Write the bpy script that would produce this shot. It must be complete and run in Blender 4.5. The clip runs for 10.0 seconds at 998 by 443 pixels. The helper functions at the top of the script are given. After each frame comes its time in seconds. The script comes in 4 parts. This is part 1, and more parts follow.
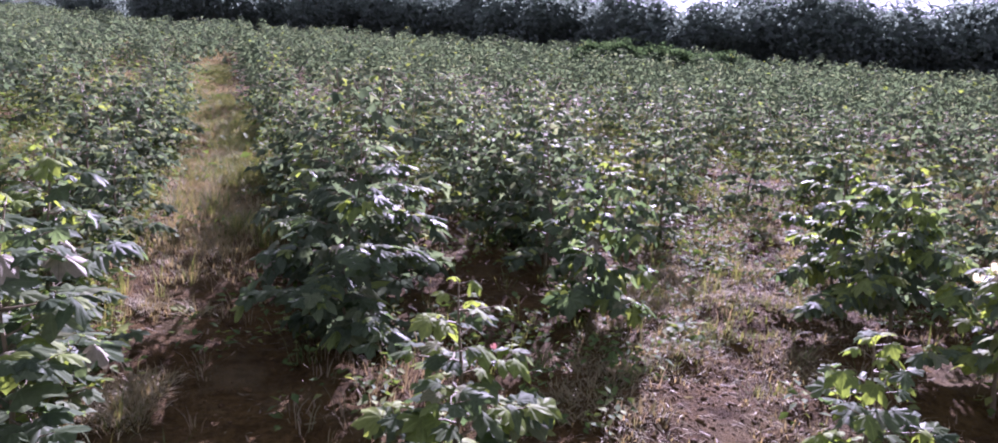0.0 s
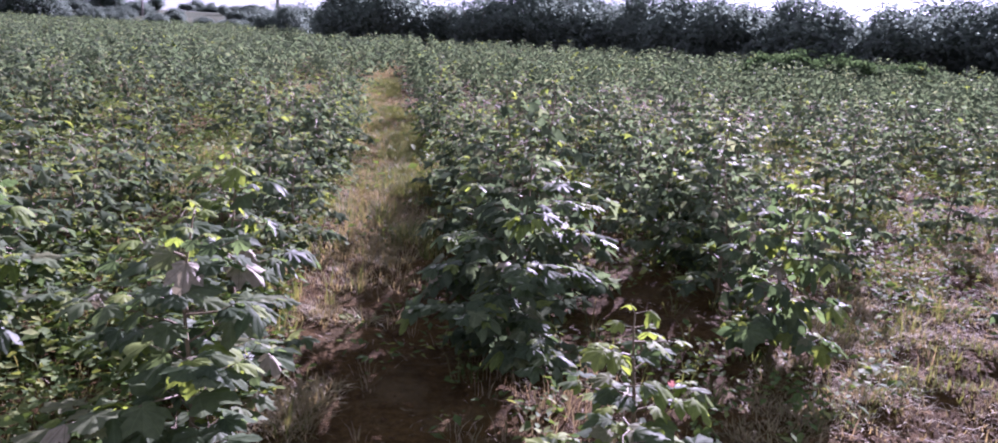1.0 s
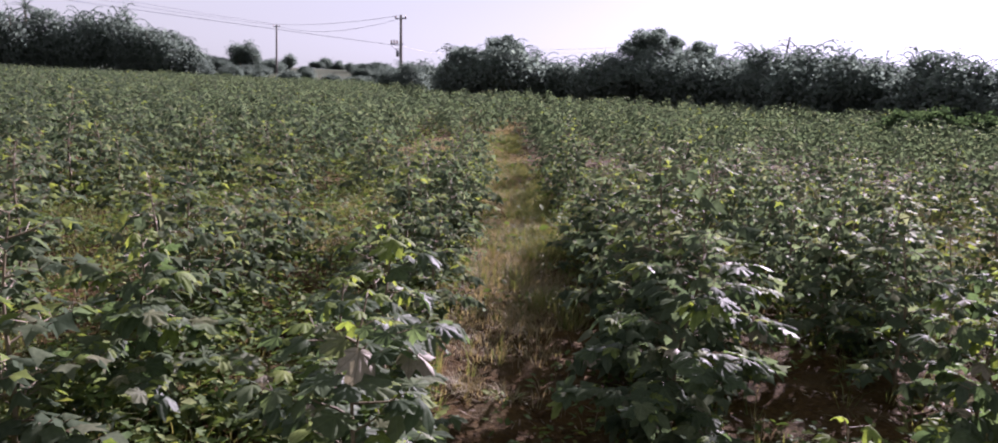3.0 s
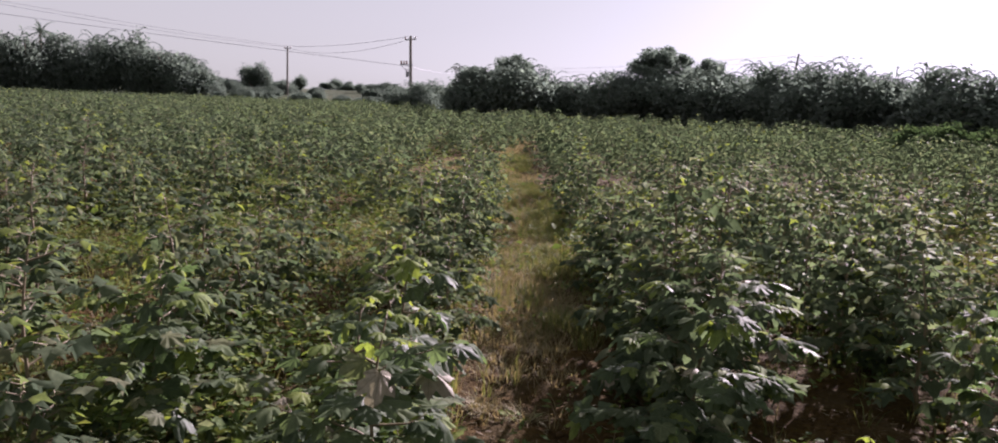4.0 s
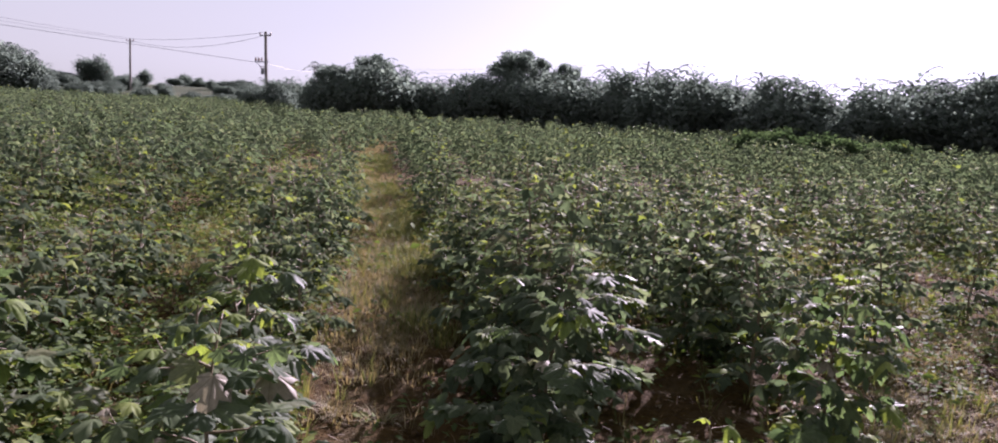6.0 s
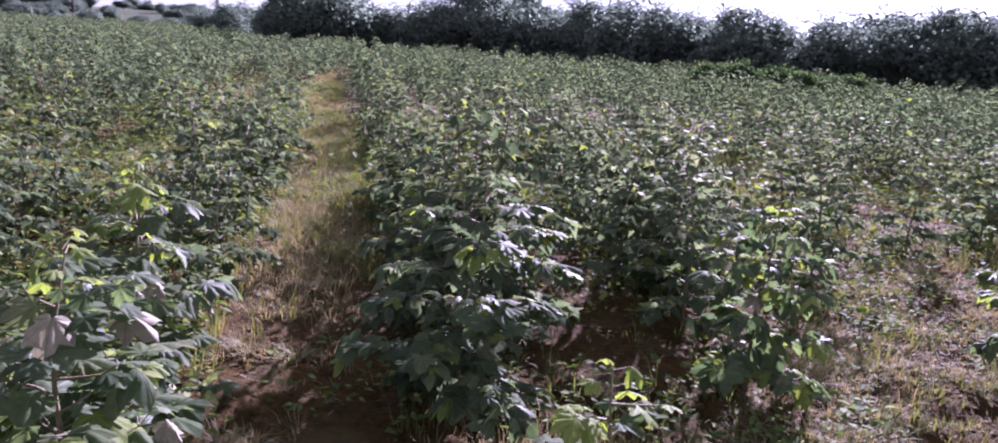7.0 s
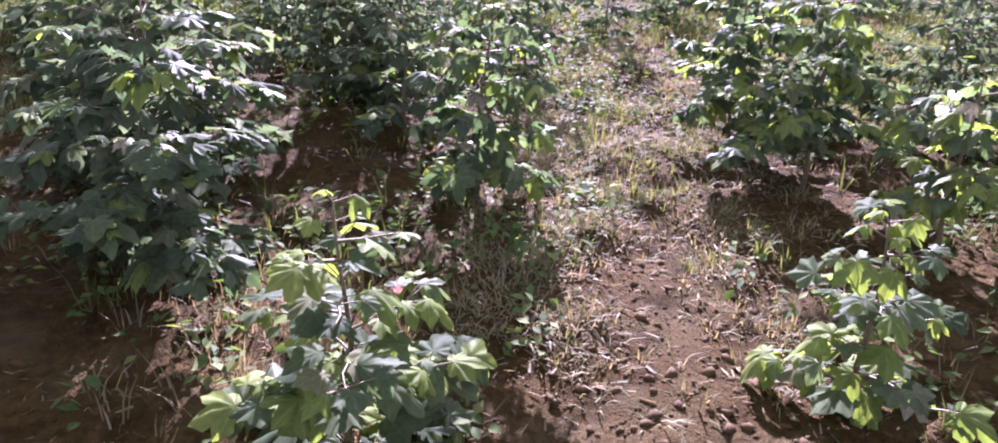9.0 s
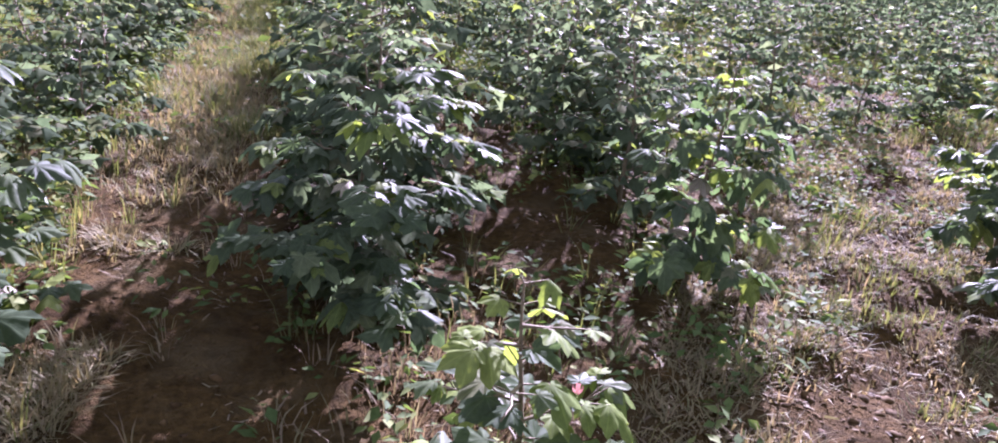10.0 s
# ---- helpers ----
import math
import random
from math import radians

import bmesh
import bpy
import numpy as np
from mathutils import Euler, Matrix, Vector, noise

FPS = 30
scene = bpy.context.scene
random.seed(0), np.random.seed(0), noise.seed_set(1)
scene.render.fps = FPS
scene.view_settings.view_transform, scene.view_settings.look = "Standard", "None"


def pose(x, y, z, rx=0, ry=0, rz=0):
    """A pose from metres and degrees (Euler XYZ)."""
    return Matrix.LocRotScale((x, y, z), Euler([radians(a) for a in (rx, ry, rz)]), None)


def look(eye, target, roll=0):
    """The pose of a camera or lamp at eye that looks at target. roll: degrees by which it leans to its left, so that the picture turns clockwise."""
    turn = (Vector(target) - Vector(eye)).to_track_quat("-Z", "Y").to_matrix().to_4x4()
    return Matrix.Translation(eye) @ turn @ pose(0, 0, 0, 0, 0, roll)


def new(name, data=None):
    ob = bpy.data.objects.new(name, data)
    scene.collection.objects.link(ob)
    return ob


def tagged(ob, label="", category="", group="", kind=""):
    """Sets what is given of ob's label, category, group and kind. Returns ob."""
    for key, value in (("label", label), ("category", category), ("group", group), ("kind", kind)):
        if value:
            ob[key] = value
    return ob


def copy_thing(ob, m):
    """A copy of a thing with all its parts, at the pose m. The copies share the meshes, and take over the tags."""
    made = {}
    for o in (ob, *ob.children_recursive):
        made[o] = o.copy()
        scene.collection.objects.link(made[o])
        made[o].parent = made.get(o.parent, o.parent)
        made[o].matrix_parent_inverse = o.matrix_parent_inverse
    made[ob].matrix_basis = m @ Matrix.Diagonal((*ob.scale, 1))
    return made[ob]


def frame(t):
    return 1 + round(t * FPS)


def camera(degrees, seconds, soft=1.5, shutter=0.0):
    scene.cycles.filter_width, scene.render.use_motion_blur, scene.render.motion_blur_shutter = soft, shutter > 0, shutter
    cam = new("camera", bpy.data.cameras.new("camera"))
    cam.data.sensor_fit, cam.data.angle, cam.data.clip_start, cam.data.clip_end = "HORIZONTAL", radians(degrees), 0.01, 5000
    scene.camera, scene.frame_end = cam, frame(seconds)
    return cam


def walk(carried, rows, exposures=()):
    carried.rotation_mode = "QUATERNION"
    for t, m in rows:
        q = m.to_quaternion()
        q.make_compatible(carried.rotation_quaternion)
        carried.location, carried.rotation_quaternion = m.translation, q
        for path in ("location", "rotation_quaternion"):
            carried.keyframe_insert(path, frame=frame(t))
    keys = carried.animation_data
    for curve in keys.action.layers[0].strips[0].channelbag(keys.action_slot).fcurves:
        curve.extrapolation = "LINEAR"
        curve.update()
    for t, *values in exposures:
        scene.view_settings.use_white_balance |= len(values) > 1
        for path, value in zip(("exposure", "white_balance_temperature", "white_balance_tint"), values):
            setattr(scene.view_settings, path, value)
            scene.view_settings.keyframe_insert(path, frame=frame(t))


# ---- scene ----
cam = camera(64.6, 10.0, 1.8)
PATH = [
    (0, (0.317, -0.281, 1.531), (0.643, 1.632, 1.049), 3.4),
    (0.5, (0.295, -0.273, 1.525), (0.434, 1.665, 1.05), 2.7),
    (1, (0.263, -0.117, 1.517), (0.199, 1.826, 1.046), 2.7),
    (1.5, (0.244, -0.043, 1.534), (0.012, 1.891, 1.081), 3.3),
    (2, (0.161, 0.023, 1.545), (-0.115, 1.958, 1.124), 3.2),
    (2.5, (0.077, 0.058, 1.561), (-0.241, 1.995, 1.177), 2.9),
    (4, (0.004, 0.058, 1.565), (-0.371, 1.999, 1.259), 2.0),
    (4.5, (-0.001, 0.064, 1.565), (-0.377, 2.007, 1.274), 1.7),
    (5, (0.004, 0.073, 1.559), (-0.297, 2.03, 1.272), 1.8),
    (5.5, (0.007, 0.078, 1.546), (-0.168, 2.05, 1.26), 2.2),
    (5.7, (0.02, 0.085, 1.541), (-0.091, 2.061, 1.255), 2.5),
    (6.8, (0.167, 0.233, 1.526), (0.235, 2.197, 1.155), 3.8),
    (7, (0.229, 0.295, 1.504), (0.303, 2.242, 1.052), 3.8),
    (7.5, (0.354, 0.342, 1.447), (0.542, 2.214, 0.767), 6.3),
    (8, (0.39, 0.495, 1.367), (0.905, 2.236, 0.528), 8.3),
    (8.5, (0.38, 0.589, 1.36), (1.09, 2.244, 0.489), 5.8),
    (9, (0.319, 0.629, 1.395), (1.054, 2.28, 0.537), 3.0),
    (9.5, (0.309, 0.686, 1.404), (1.008, 2.364, 0.569), 3.9),
    (10, (0.376, 0.77, 1.394), (0.609, 2.61, 0.645), 5.3),
]
walk(cam, [(t, look(eye, target, roll)) for t, eye, target, roll in PATH],
     [(0.0, 2.55, 4840, 62), (0.6, 2.55, 4840, 62), (1.5, 2.45, 4880, 62), (2.5, 2.15, 5050, 54), (4.5, 1.75, 5450, 43), (5.7, 1.85, 5350, 46), (7.0, 2.45, 4880, 61),
      (7.8, 2.95, 4900, 57), (8.6, 3.15, 4900, 56), (9.4, 3.1, 4850, 56), (10.0, 2.95, 4800, 57)])

# ---- world, sun ----
SUN_AZ, SUN_EL = 22.0, 25.0
world = bpy.data.worlds.new("sky")
scene.world = world
world.use_nodes = True
wn, wl = world.node_tree.nodes, world.node_tree.links
sky = wn.new("ShaderNodeTexSky")
sky.sky_type, sky.sun_disc = "NISHITA", False
sky.sun_elevation, sky.sun_rotation = radians(SUN_EL), radians(SUN_AZ)
sky.air_density, sky.dust_density, sky.ozone_density = 1.0, 1.5, 1.0
# clear sky seen through an even, pale veil of high haze
veil = wn.new("ShaderNodeMix")
veil.data_type, veil.blend_type = "RGBA", "ADD"
veil.inputs[0].default_value = 1.0
veil.inputs[7].default_value = (12.6, 12.4, 8.1, 1)
pale = wn.new("ShaderNodeHueSaturation")
pale.inputs["Saturation"].default_value, pale.inputs["Value"].default_value = 0.25, 0.8
wl.new(sky.outputs[0], pale.inputs["Color"])
wl.new(pale.outputs[0], veil.inputs[6])
wl.new(veil.outputs[2], wn["Background"].inputs[0])
wn["Background"].inputs[1].default_value = 0.0108
sun_data = bpy.data.lights.new("sun", "SUN")
sun_data.energy, sun_data.angle, sun_data.color = 5.0, radians(0.8), (1.0, 0.86, 0.66)
sun = new("sun", sun_data)
SUN_DIR = Vector((math.sin(radians(SUN_AZ)) * math.cos(radians(SUN_EL)), math.cos(radians(SUN_AZ)) * math.cos(radians(SUN_EL)), math.sin(radians(SUN_EL))))
sun.matrix_world = look(SUN_DIR * 60, (0, 0, 0))


# ---- materials ----
def start(name):
    m = bpy.data.materials.new(name)
    m.use_nodes = True
    nt = m.node_tree
    return m, nt, nt.nodes["Principled BSDF"], nt.nodes["Material Output"]


def add(nt, kind, **values):
    n = nt.nodes.new(kind)
    for k, v in values.items():
        n.inputs[k.replace("_", " ")].default_value = v
    return n


def ramp(nt, source, stops):
    r = nt.nodes.new("ShaderNodeValToRGB")
    while len(r.color_ramp.elements) < len(stops):
        r.color_ramp.elements.new(0.5)
    for e, (p, c) in zip(r.color_ramp.elements, stops):
        e.position, e.color = p, (*c, 1)
    nt.links.new(source, r.inputs[0])
    return r


def chance(nt):
    """A random number for each object and each loose piece of a mesh."""
    info, geo = nt.nodes.new("ShaderNodeObjectInfo"), nt.nodes.new("ShaderNodeNewGeometry")
    s = nt.nodes.new("ShaderNodeMath")
    s.operation = "ADD"
    nt.links.new(info.outputs["Random"], s.inputs[0])
    nt.links.new(geo.outputs["Random Per Island"], s.inputs[1])
    f = nt.nodes.new("ShaderNodeMath")
    f.operation = "FRACT"
    nt.links.new(s.outputs[0], f.inputs[0])
    return f.outputs[0]


def leafy(name, stops, through_light=0.35, rough=0.42, spec=0.5, grain=60.0, through_tint=(1.15, 1.12, 0.55), shiny=0.0, veins=0.0):
    """A leaf: a glossy skin over green, with light coming through from behind."""
    m, nt, bsdf, out = start(name)
    col = ramp(nt, chance(nt), stops)
    spots = add(nt, "ShaderNodeTexNoise", Scale=grain, Detail=4.0)
    coords = nt.nodes.new("ShaderNodeTexCoord")
    nt.links.new(coords.outputs["Object"], spots.inputs["Vector"])
    mix = nt.nodes.new("ShaderNodeMix")
    mix.data_type, mix.blend_type = "RGBA", "MULTIPLY"
    mix.inputs[0].default_value = 0.55
    tone = ramp(nt, spots.outputs[0], [(0.3, (0.62, 0.64, 0.6)), (0.7, (1.25, 1.2, 1.15))])
    nt.links.new(col.outputs[0], mix.inputs[6])
    nt.links.new(tone.outputs[0], mix.inputs[7])
    height = spots.outputs[0]
    if veins:                                             # paler ribs that fan out from the leaf stalk
        def calc(operation, *terms):
            node = nt.nodes.new("ShaderNodeMath")
            node.operation = operation
            for k, term in enumerate(terms):
                if isinstance(term, float):
                    node.inputs[k].default_value = term
                else:
                    nt.links.new(term, node.inputs[k])
            return node.outputs[0]
        axes = nt.nodes.new("ShaderNodeSeparateXYZ")
        nt.links.new(coords.outputs["Object"], axes.inputs[0])
        out_from_stalk = nt.nodes.new("ShaderNodeVectorMath")
        out_from_stalk.operation = "LENGTH"
        nt.links.new(coords.outputs["Object"], out_from_stalk.inputs[0])
        angle = calc("ARCTAN2", axes.outputs[0], axes.outputs[1])
        off = calc("ABSOLUTE", calc("WRAP", angle, 0.454, -0.454))
        gap = calc("MULTIPLY", off, out_from_stalk.outputs["Value"])
        side = calc("ADD", calc("MULTIPLY", off, 1.1), out_from_stalk.outputs["Value"])
        side_gap = calc("ADD", calc("ABSOLUTE", calc("WRAP", side, 0.055, -0.055)), 0.004)
        rib = nt.nodes.new("ShaderNodeMapRange")
        rib.inputs["From Min"].default_value, rib.inputs["From Max"].default_value = 0.004, 0.02
        rib.inputs["To Min"].default_value, rib.inputs["To Max"].default_value = 1.0, 0.0
        nt.links.new(calc("MINIMUM", gap, calc("MULTIPLY", side_gap, 1.6)), rib.inputs["Value"])
        ribbed = nt.nodes.new("ShaderNodeMix")
        ribbed.data_type, ribbed.blend_type = "RGBA", "MULTIPLY"
        nt.links.new(rib.outputs["Result"], ribbed.inputs[0])
        nt.links.new(mix.outputs[2], ribbed.inputs[6])
        ribbed.inputs[7].default_value = (veins, veins, veins * 0.95, 1)
        mix = ribbed
        height = calc("SUBTRACT", height, calc("MULTIPLY", rib.outputs["Result"], 0.5))
    nt.links.new(mix.outputs[2], bsdf.inputs["Base Color"])
    bsdf.inputs["Roughness"].default_value = rough
    bsdf.inputs["Specular IOR Level"].default_value = spec
    if shiny:                                             # some leaves are waxier than the rest
        pick = nt.nodes.new("ShaderNodeMath")
        pick.operation = "PINGPONG"
        pick.inputs[1].default_value = 0.13
        nt.links.new(col.inputs[0].links[0].from_socket, pick.inputs[0])
        wax = nt.nodes.new("ShaderNodeMapRange")
        wax.inputs["From Min"].default_value, wax.inputs["From Max"].default_value = 0.085, 0.13
        wax.inputs["To Min"].default_value, wax.inputs["To Max"].default_value = spec, shiny
        nt.links.new(pick.outputs[0], wax.inputs["Value"])
        nt.links.new(wax.outputs["Result"], bsdf.inputs["Specular IOR Level"])
    bump = add(nt, "ShaderNodeBump", Strength=0.25, Distance=0.004)
    nt.links.new(height, bump.inputs["Height"])
    nt.links.new(bump.outputs[0], bsdf.inputs["Normal"])
    tl = nt.nodes.new("ShaderNodeBsdfTranslucent")
    tint = nt.nodes.new("ShaderNodeMix")
    tint.data_type, tint.blend_type = "RGBA", "MULTIPLY"
    tint.inputs[0].default_value = 1.0
    tint.inputs[7].default_value = (*through_tint, 1)
    nt.links.new(mix.outputs[2], tint.inputs[6])
    nt.links.new(tint.outputs[2], tl.inputs[0])
    both = nt.nodes.new("ShaderNodeMixShader")
    both.inputs[0].default_value = through_light
    nt.links.new(bsdf.outputs[0], both.inputs[1])
    nt.links.new(tl.outputs[0], both.inputs[2])
    nt.links.new(both.outputs[0], out.inputs[0])
    return m


def solid(name, dark, light, scale=12.0, rough=0.85, bump_depth=0.01, metal=0.0):
    m, nt, bsdf, out = start(name)
    coords = nt.nodes.new("ShaderNodeTexCoord")
    n = add(nt, "ShaderNodeTexNoise", Scale=scale, Detail=6.0, Roughness=0.65)
    nt.links.new(coords.outputs["Object"], n.inputs["Vector"])
    col = ramp(nt, n.outputs[0], [(0.3, dark), (0.7, light)])
    nt.links.new(col.outputs[0], bsdf.inputs["Base Color"])
    bsdf.inputs["Roughness"].default_value, bsdf.inputs["Metallic"].default_value = rough, metal
    bump = add(nt, "ShaderNodeBump", Strength=0.6, Distance=bump_depth)
    nt.links.new(n.outputs[0], bump.inputs["Height"])
    nt.links.new(bump.outputs[0], bsdf.inputs["Normal"])
    return m


def soil_material():
    m, nt, bsdf, out = start("red_field_soil")
    coords = nt.nodes.new("ShaderNodeTexCoord")

    def n(scale, detail=6.0):
        t = add(nt, "ShaderNodeTexNoise", Scale=scale, Detail=detail, Roughness=0.62)
        nt.links.new(coords.outputs["Object"], t.inputs["Vector"])
        return t.outputs[0]

    broad = ramp(nt, n(0.7), [(0.3, (0.06, 0.038, 0.012)), (0.55, (0.079, 0.052, 0.016)), (0.75, (0.104, 0.072, 0.026))])
    fine = ramp(nt, n(30.0, 10.0), [(0.32, (0.4, 0.38, 0.37)), (0.5, (0.95, 0.95, 0.95)), (0.68, (1.4, 1.37, 1.32))])
    mix = nt.nodes.new("ShaderNodeMix")
    mix.data_type, mix.blend_type = "RGBA", "MULTIPLY"
    mix.inputs[0].default_value = 0.8
    nt.links.new(broad.outputs[0], mix.inputs[6])
    nt.links.new(fine.outputs[0], mix.inputs[7])
    # broad darker blotches spread at random
    blotch = ramp(nt, n(5.0, 4.0), [(0.38, (0.55, 0.53, 0.52)), (0.52, (1, 1, 1))])
    blotched = nt.nodes.new("ShaderNodeMix")
    blotched.data_type, blotched.blend_type = "RGBA", "MULTIPLY"
    blotched.inputs[0].default_value = 0.8
    nt.links.new(mix.outputs[2], blotched.inputs[6])
    nt.links.new(blotch.outputs[0], blotched.inputs[7])
    mix = blotched
    dry = ramp(nt, n(2.3, 8.0), [(0.5, (0, 0, 0)), (0.68, (0.55, 0.55, 0.55))])
    litter = nt.nodes.new("ShaderNodeMix")
    litter.data_type = "RGBA"
    nt.links.new(dry.outputs[0], litter.inputs[0])
    nt.links.new(mix.outputs[2], litter.inputs[6])
    litter.inputs[7].default_value = (0.13, 0.105, 0.052, 1)
    far = nt.nodes.new("ShaderNodeVectorMath")
    far.operation = "LENGTH"
    nt.links.new(coords.outputs["Object"], far.inputs[0])
    cover = nt.nodes.new("ShaderNodeMapRange")
    cover.inputs["From Min"].default_value, cover.inputs["From Max"].default_value = 60, 75
    nt.links.new(far.outputs["Value"], cover.inputs["Value"])
    rough_land = ramp(nt, n(0.12, 8.0), [(0.3, (0.034, 0.047, 0.024)), (0.6, (0.055, 0.066, 0.035)), (0.8, (0.085, 0.082, 0.05))])
    land = nt.nodes.new("ShaderNodeMix")
    land.data_type = "RGBA"
    nt.links.new(cover.outputs["Result"], land.inputs[0])
    nt.links.new(litter.outputs[2], land.inputs[6])
    nt.links.new(rough_land.outputs[0], land.inputs[7])
    nt.links.new(land.outputs[2], bsdf.inputs["Base Color"])
    bsdf.inputs["Roughness"].default_value = 0.92
    bsdf.inputs["Specular IOR Level"].default_value = 0.05
    b1 = add(nt, "ShaderNodeBump", Strength=1.0, Distance=0.06)
    nt.links.new(n(24.0), b1.inputs["Height"])
    b2 = add(nt, "ShaderNodeBump", Strength=1.0, Distance=0.015)
    nt.links.new(n(110.0), b2.inputs["Height"])
    nt.links.new(b1.outputs[0], b2.inputs["Normal"])
    nt.links.new(b2.outputs[0], bsdf.inputs["Normal"])
    return m


SOIL = soil_material()
# darker than the soil: the clods' backlit shade is put into this colour
SHADED_CLOD = leafy("shaded_soil_clod", [(0.0, (0.043, 0.027, 0.01)), (0.5, (0.06, 0.039, 0.014)), (0.97, (0.08, 0.053, 0.019)), (1.0, (0.15, 0.115, 0.06))], 0.0, 0.95, 0.2, 40)
LEAF_TONES = [(0.0, (0.056, 0.08, 0.046)), (0.5, (0.08, 0.11, 0.06)), (0.85, (0.108, 0.138, 0.073)), (1.0, (0.148, 0.158, 0.09))]
YOUNG_TONES = [(0.0, (0.13, 0.18, 0.05)), (1.0, (0.175, 0.22, 0.06))]
# greyer and bluer than LEAF_TONES: haze over the field put into the colour
HAZED_FIELD_TONES = [(0.0, (0.055, 0.077, 0.048)), (0.5, (0.08, 0.106, 0.066)), (0.85, (0.106, 0.132, 0.08)), (1.0, (0.143, 0.152, 0.097))]
LEAF = leafy("cotton_leaf", HAZED_FIELD_TONES, 0.5, 0.7, 0.0, 60.0, (1.25, 1.35, 0.92))
YOUNG = leafy("young_cotton_leaf", YOUNG_TONES, 0.5, 0.65, 0.05)
VEINED = leafy("veined_cotton_leaf", LEAF_TONES, 0.46, 0.52, 0.03, 8.0, (1.22, 1.4, 0.78), 0.3, 1.25)
WAXY = leafy("waxy_cotton_leaf", LEAF_TONES, 0.48, 0.58, 0.03, 8.0, (1.22, 1.4, 0.75), 0.26, 1.25)
VEINED_YOUNG_LIT = leafy("veined_young_lit_leaf", YOUNG_TONES, 0.5, 0.6, 0.08, 8.0, (1.25, 1.25, 0.5), 0.0, 1.3)
DRY = leafy("withered_leaf", [(0.0, (0.17, 0.155, 0.11)), (1.0, (0.25, 0.23, 0.165))], 0.2, 0.65, 0.2, 8.0, (1.05, 1.05, 0.85), 0.0, 0.66)
STEM = solid("cotton_stem", (0.1, 0.075, 0.045), (0.17, 0.14, 0.07), 30, 0.7, 0.003)
PETAL = leafy("cream_petal", [(0.0, (0.7, 0.66, 0.42)), (1.0, (0.78, 0.74, 0.55))], 0.4, 0.6, 0.3, 30, (1.05, 1.0, 0.8))
PINK = leafy("pink_petal", [(0.0, (0.26, 0.14, 0.12)), (1.0, (0.3, 0.17, 0.15))], 0.4, 0.6, 0.3, 30, (1.1, 0.9, 0.9))
GRASS = leafy("green_grass", [(0.0, (0.08, 0.105, 0.035)), (0.6, (0.13, 0.15, 0.055)), (1.0, (0.21, 0.2, 0.09))], 0.4, 0.7, 0.2, 20)
STRAW = leafy("dry_grass", [(0.0, (0.15, 0.12, 0.075)), (0.5, (0.22, 0.18, 0.11)), (0.8, (0.16, 0.165, 0.08)), (1.0, (0.29, 0.24, 0.155))], 0.4, 0.7, 0.3, 20, (1.1, 1.0, 0.7))
# STRAW made lighter and yellower: sun on the strip put into the colour
GOLD = leafy("golden_dry_grass", [(0.0, (0.16, 0.14, 0.075)), (0.5, (0.235, 0.21, 0.11)), (0.8, (0.18, 0.19, 0.085)), (1.0, (0.31, 0.27, 0.155))], 0.45, 0.7, 0.3, 20, (1.15, 1.0, 0.65))
WEED = leafy("weed_leaf", [(0.0, (0.055, 0.095, 0.025)), (0.7, (0.1, 0.15, 0.04)), (1.0, (0.2, 0.23, 0.07))], 0.45, 0.75, 0.2)
# paler and bluer than such leaves are: distance haze put into the colour
HAZED_SCRUB = leafy("hazed_scrub_leaf", [(0.0, (0.1, 0.122, 0.108)), (0.6, (0.122, 0.143, 0.125)), (1.0, (0.135, 0.16, 0.13))], 0.55, 0.85, 0.0, 3, (1.35, 1.5, 1.35))
BUSH = leafy("green_bush_leaf", [(0.0, (0.05, 0.08, 0.04)), (1.0, (0.08, 0.11, 0.055))], 0.4, 0.8, 0.0, 3, (1.1, 1.25, 0.8))
BARK = solid("scrub_bark", (0.11, 0.085, 0.06), (0.2, 0.16, 0.12), 9, 0.9)
CONCRETE = solid("weathered_pole", (0.16, 0.145, 0.13), (0.26, 0.24, 0.22), 6, 0.9, 0.006)
STEEL = solid("galvanised_steel", (0.2, 0.2, 0.21), (0.32, 0.32, 0.33), 15, 0.55, 0.002, 0.7)
WIRE = solid("aluminium_wire", (0.15, 0.15, 0.16), (0.22, 0.22, 0.23), 5, 0.6, 0.001, 0.5)
GLAZE = solid("brown_porcelain", (0.13, 0.06, 0.04), (0.18, 0.09, 0.06), 8, 0.25, 0.001)


# ---- mesh tools ----
rng = np.random.default_rng(7)


def trimesh(name, v, f, material, smooth=False):
    v, f = np.asarray(v, dtype=np.float32), np.asarray(f, dtype=np.int32)
    me = bpy.data.meshes.new(name)
    me.vertices.add(len(v))
    me.vertices.foreach_set("co", v.ravel())
    me.loops.add(f.size)
    me.loops.foreach_set("vertex_index", f.ravel())
    me.polygons.add(len(f))
    me.polygons.foreach_set("loop_start", np.arange(0, f.size, 3, dtype=np.int32))
    if smooth:
        me.polygons.foreach_set("use_smooth", np.ones(len(f), dtype=bool))
    me.materials.append(material)
    me.update(calc_edges=True)
    me.validate()
    return me


def part(name, me, parent, label="", m=None):
    ob = new(name, me)
    ob.parent = parent
    if m is not None:
        ob.matrix_basis = m
    return tagged(ob, label)


def spread(tv, tf, rot, loc):
    """Copies of one small shape joined: rot (k,3,3) turns and scales it, loc (k,3) sets it down."""
    v = np.einsum("kij,nj->kni", rot, tv) + loc[:, None, :]
    f = tf[None] + (np.arange(len(loc)) * len(tv))[:, None, None]
    return v.reshape(-1, 3), f.reshape(-1, 3)


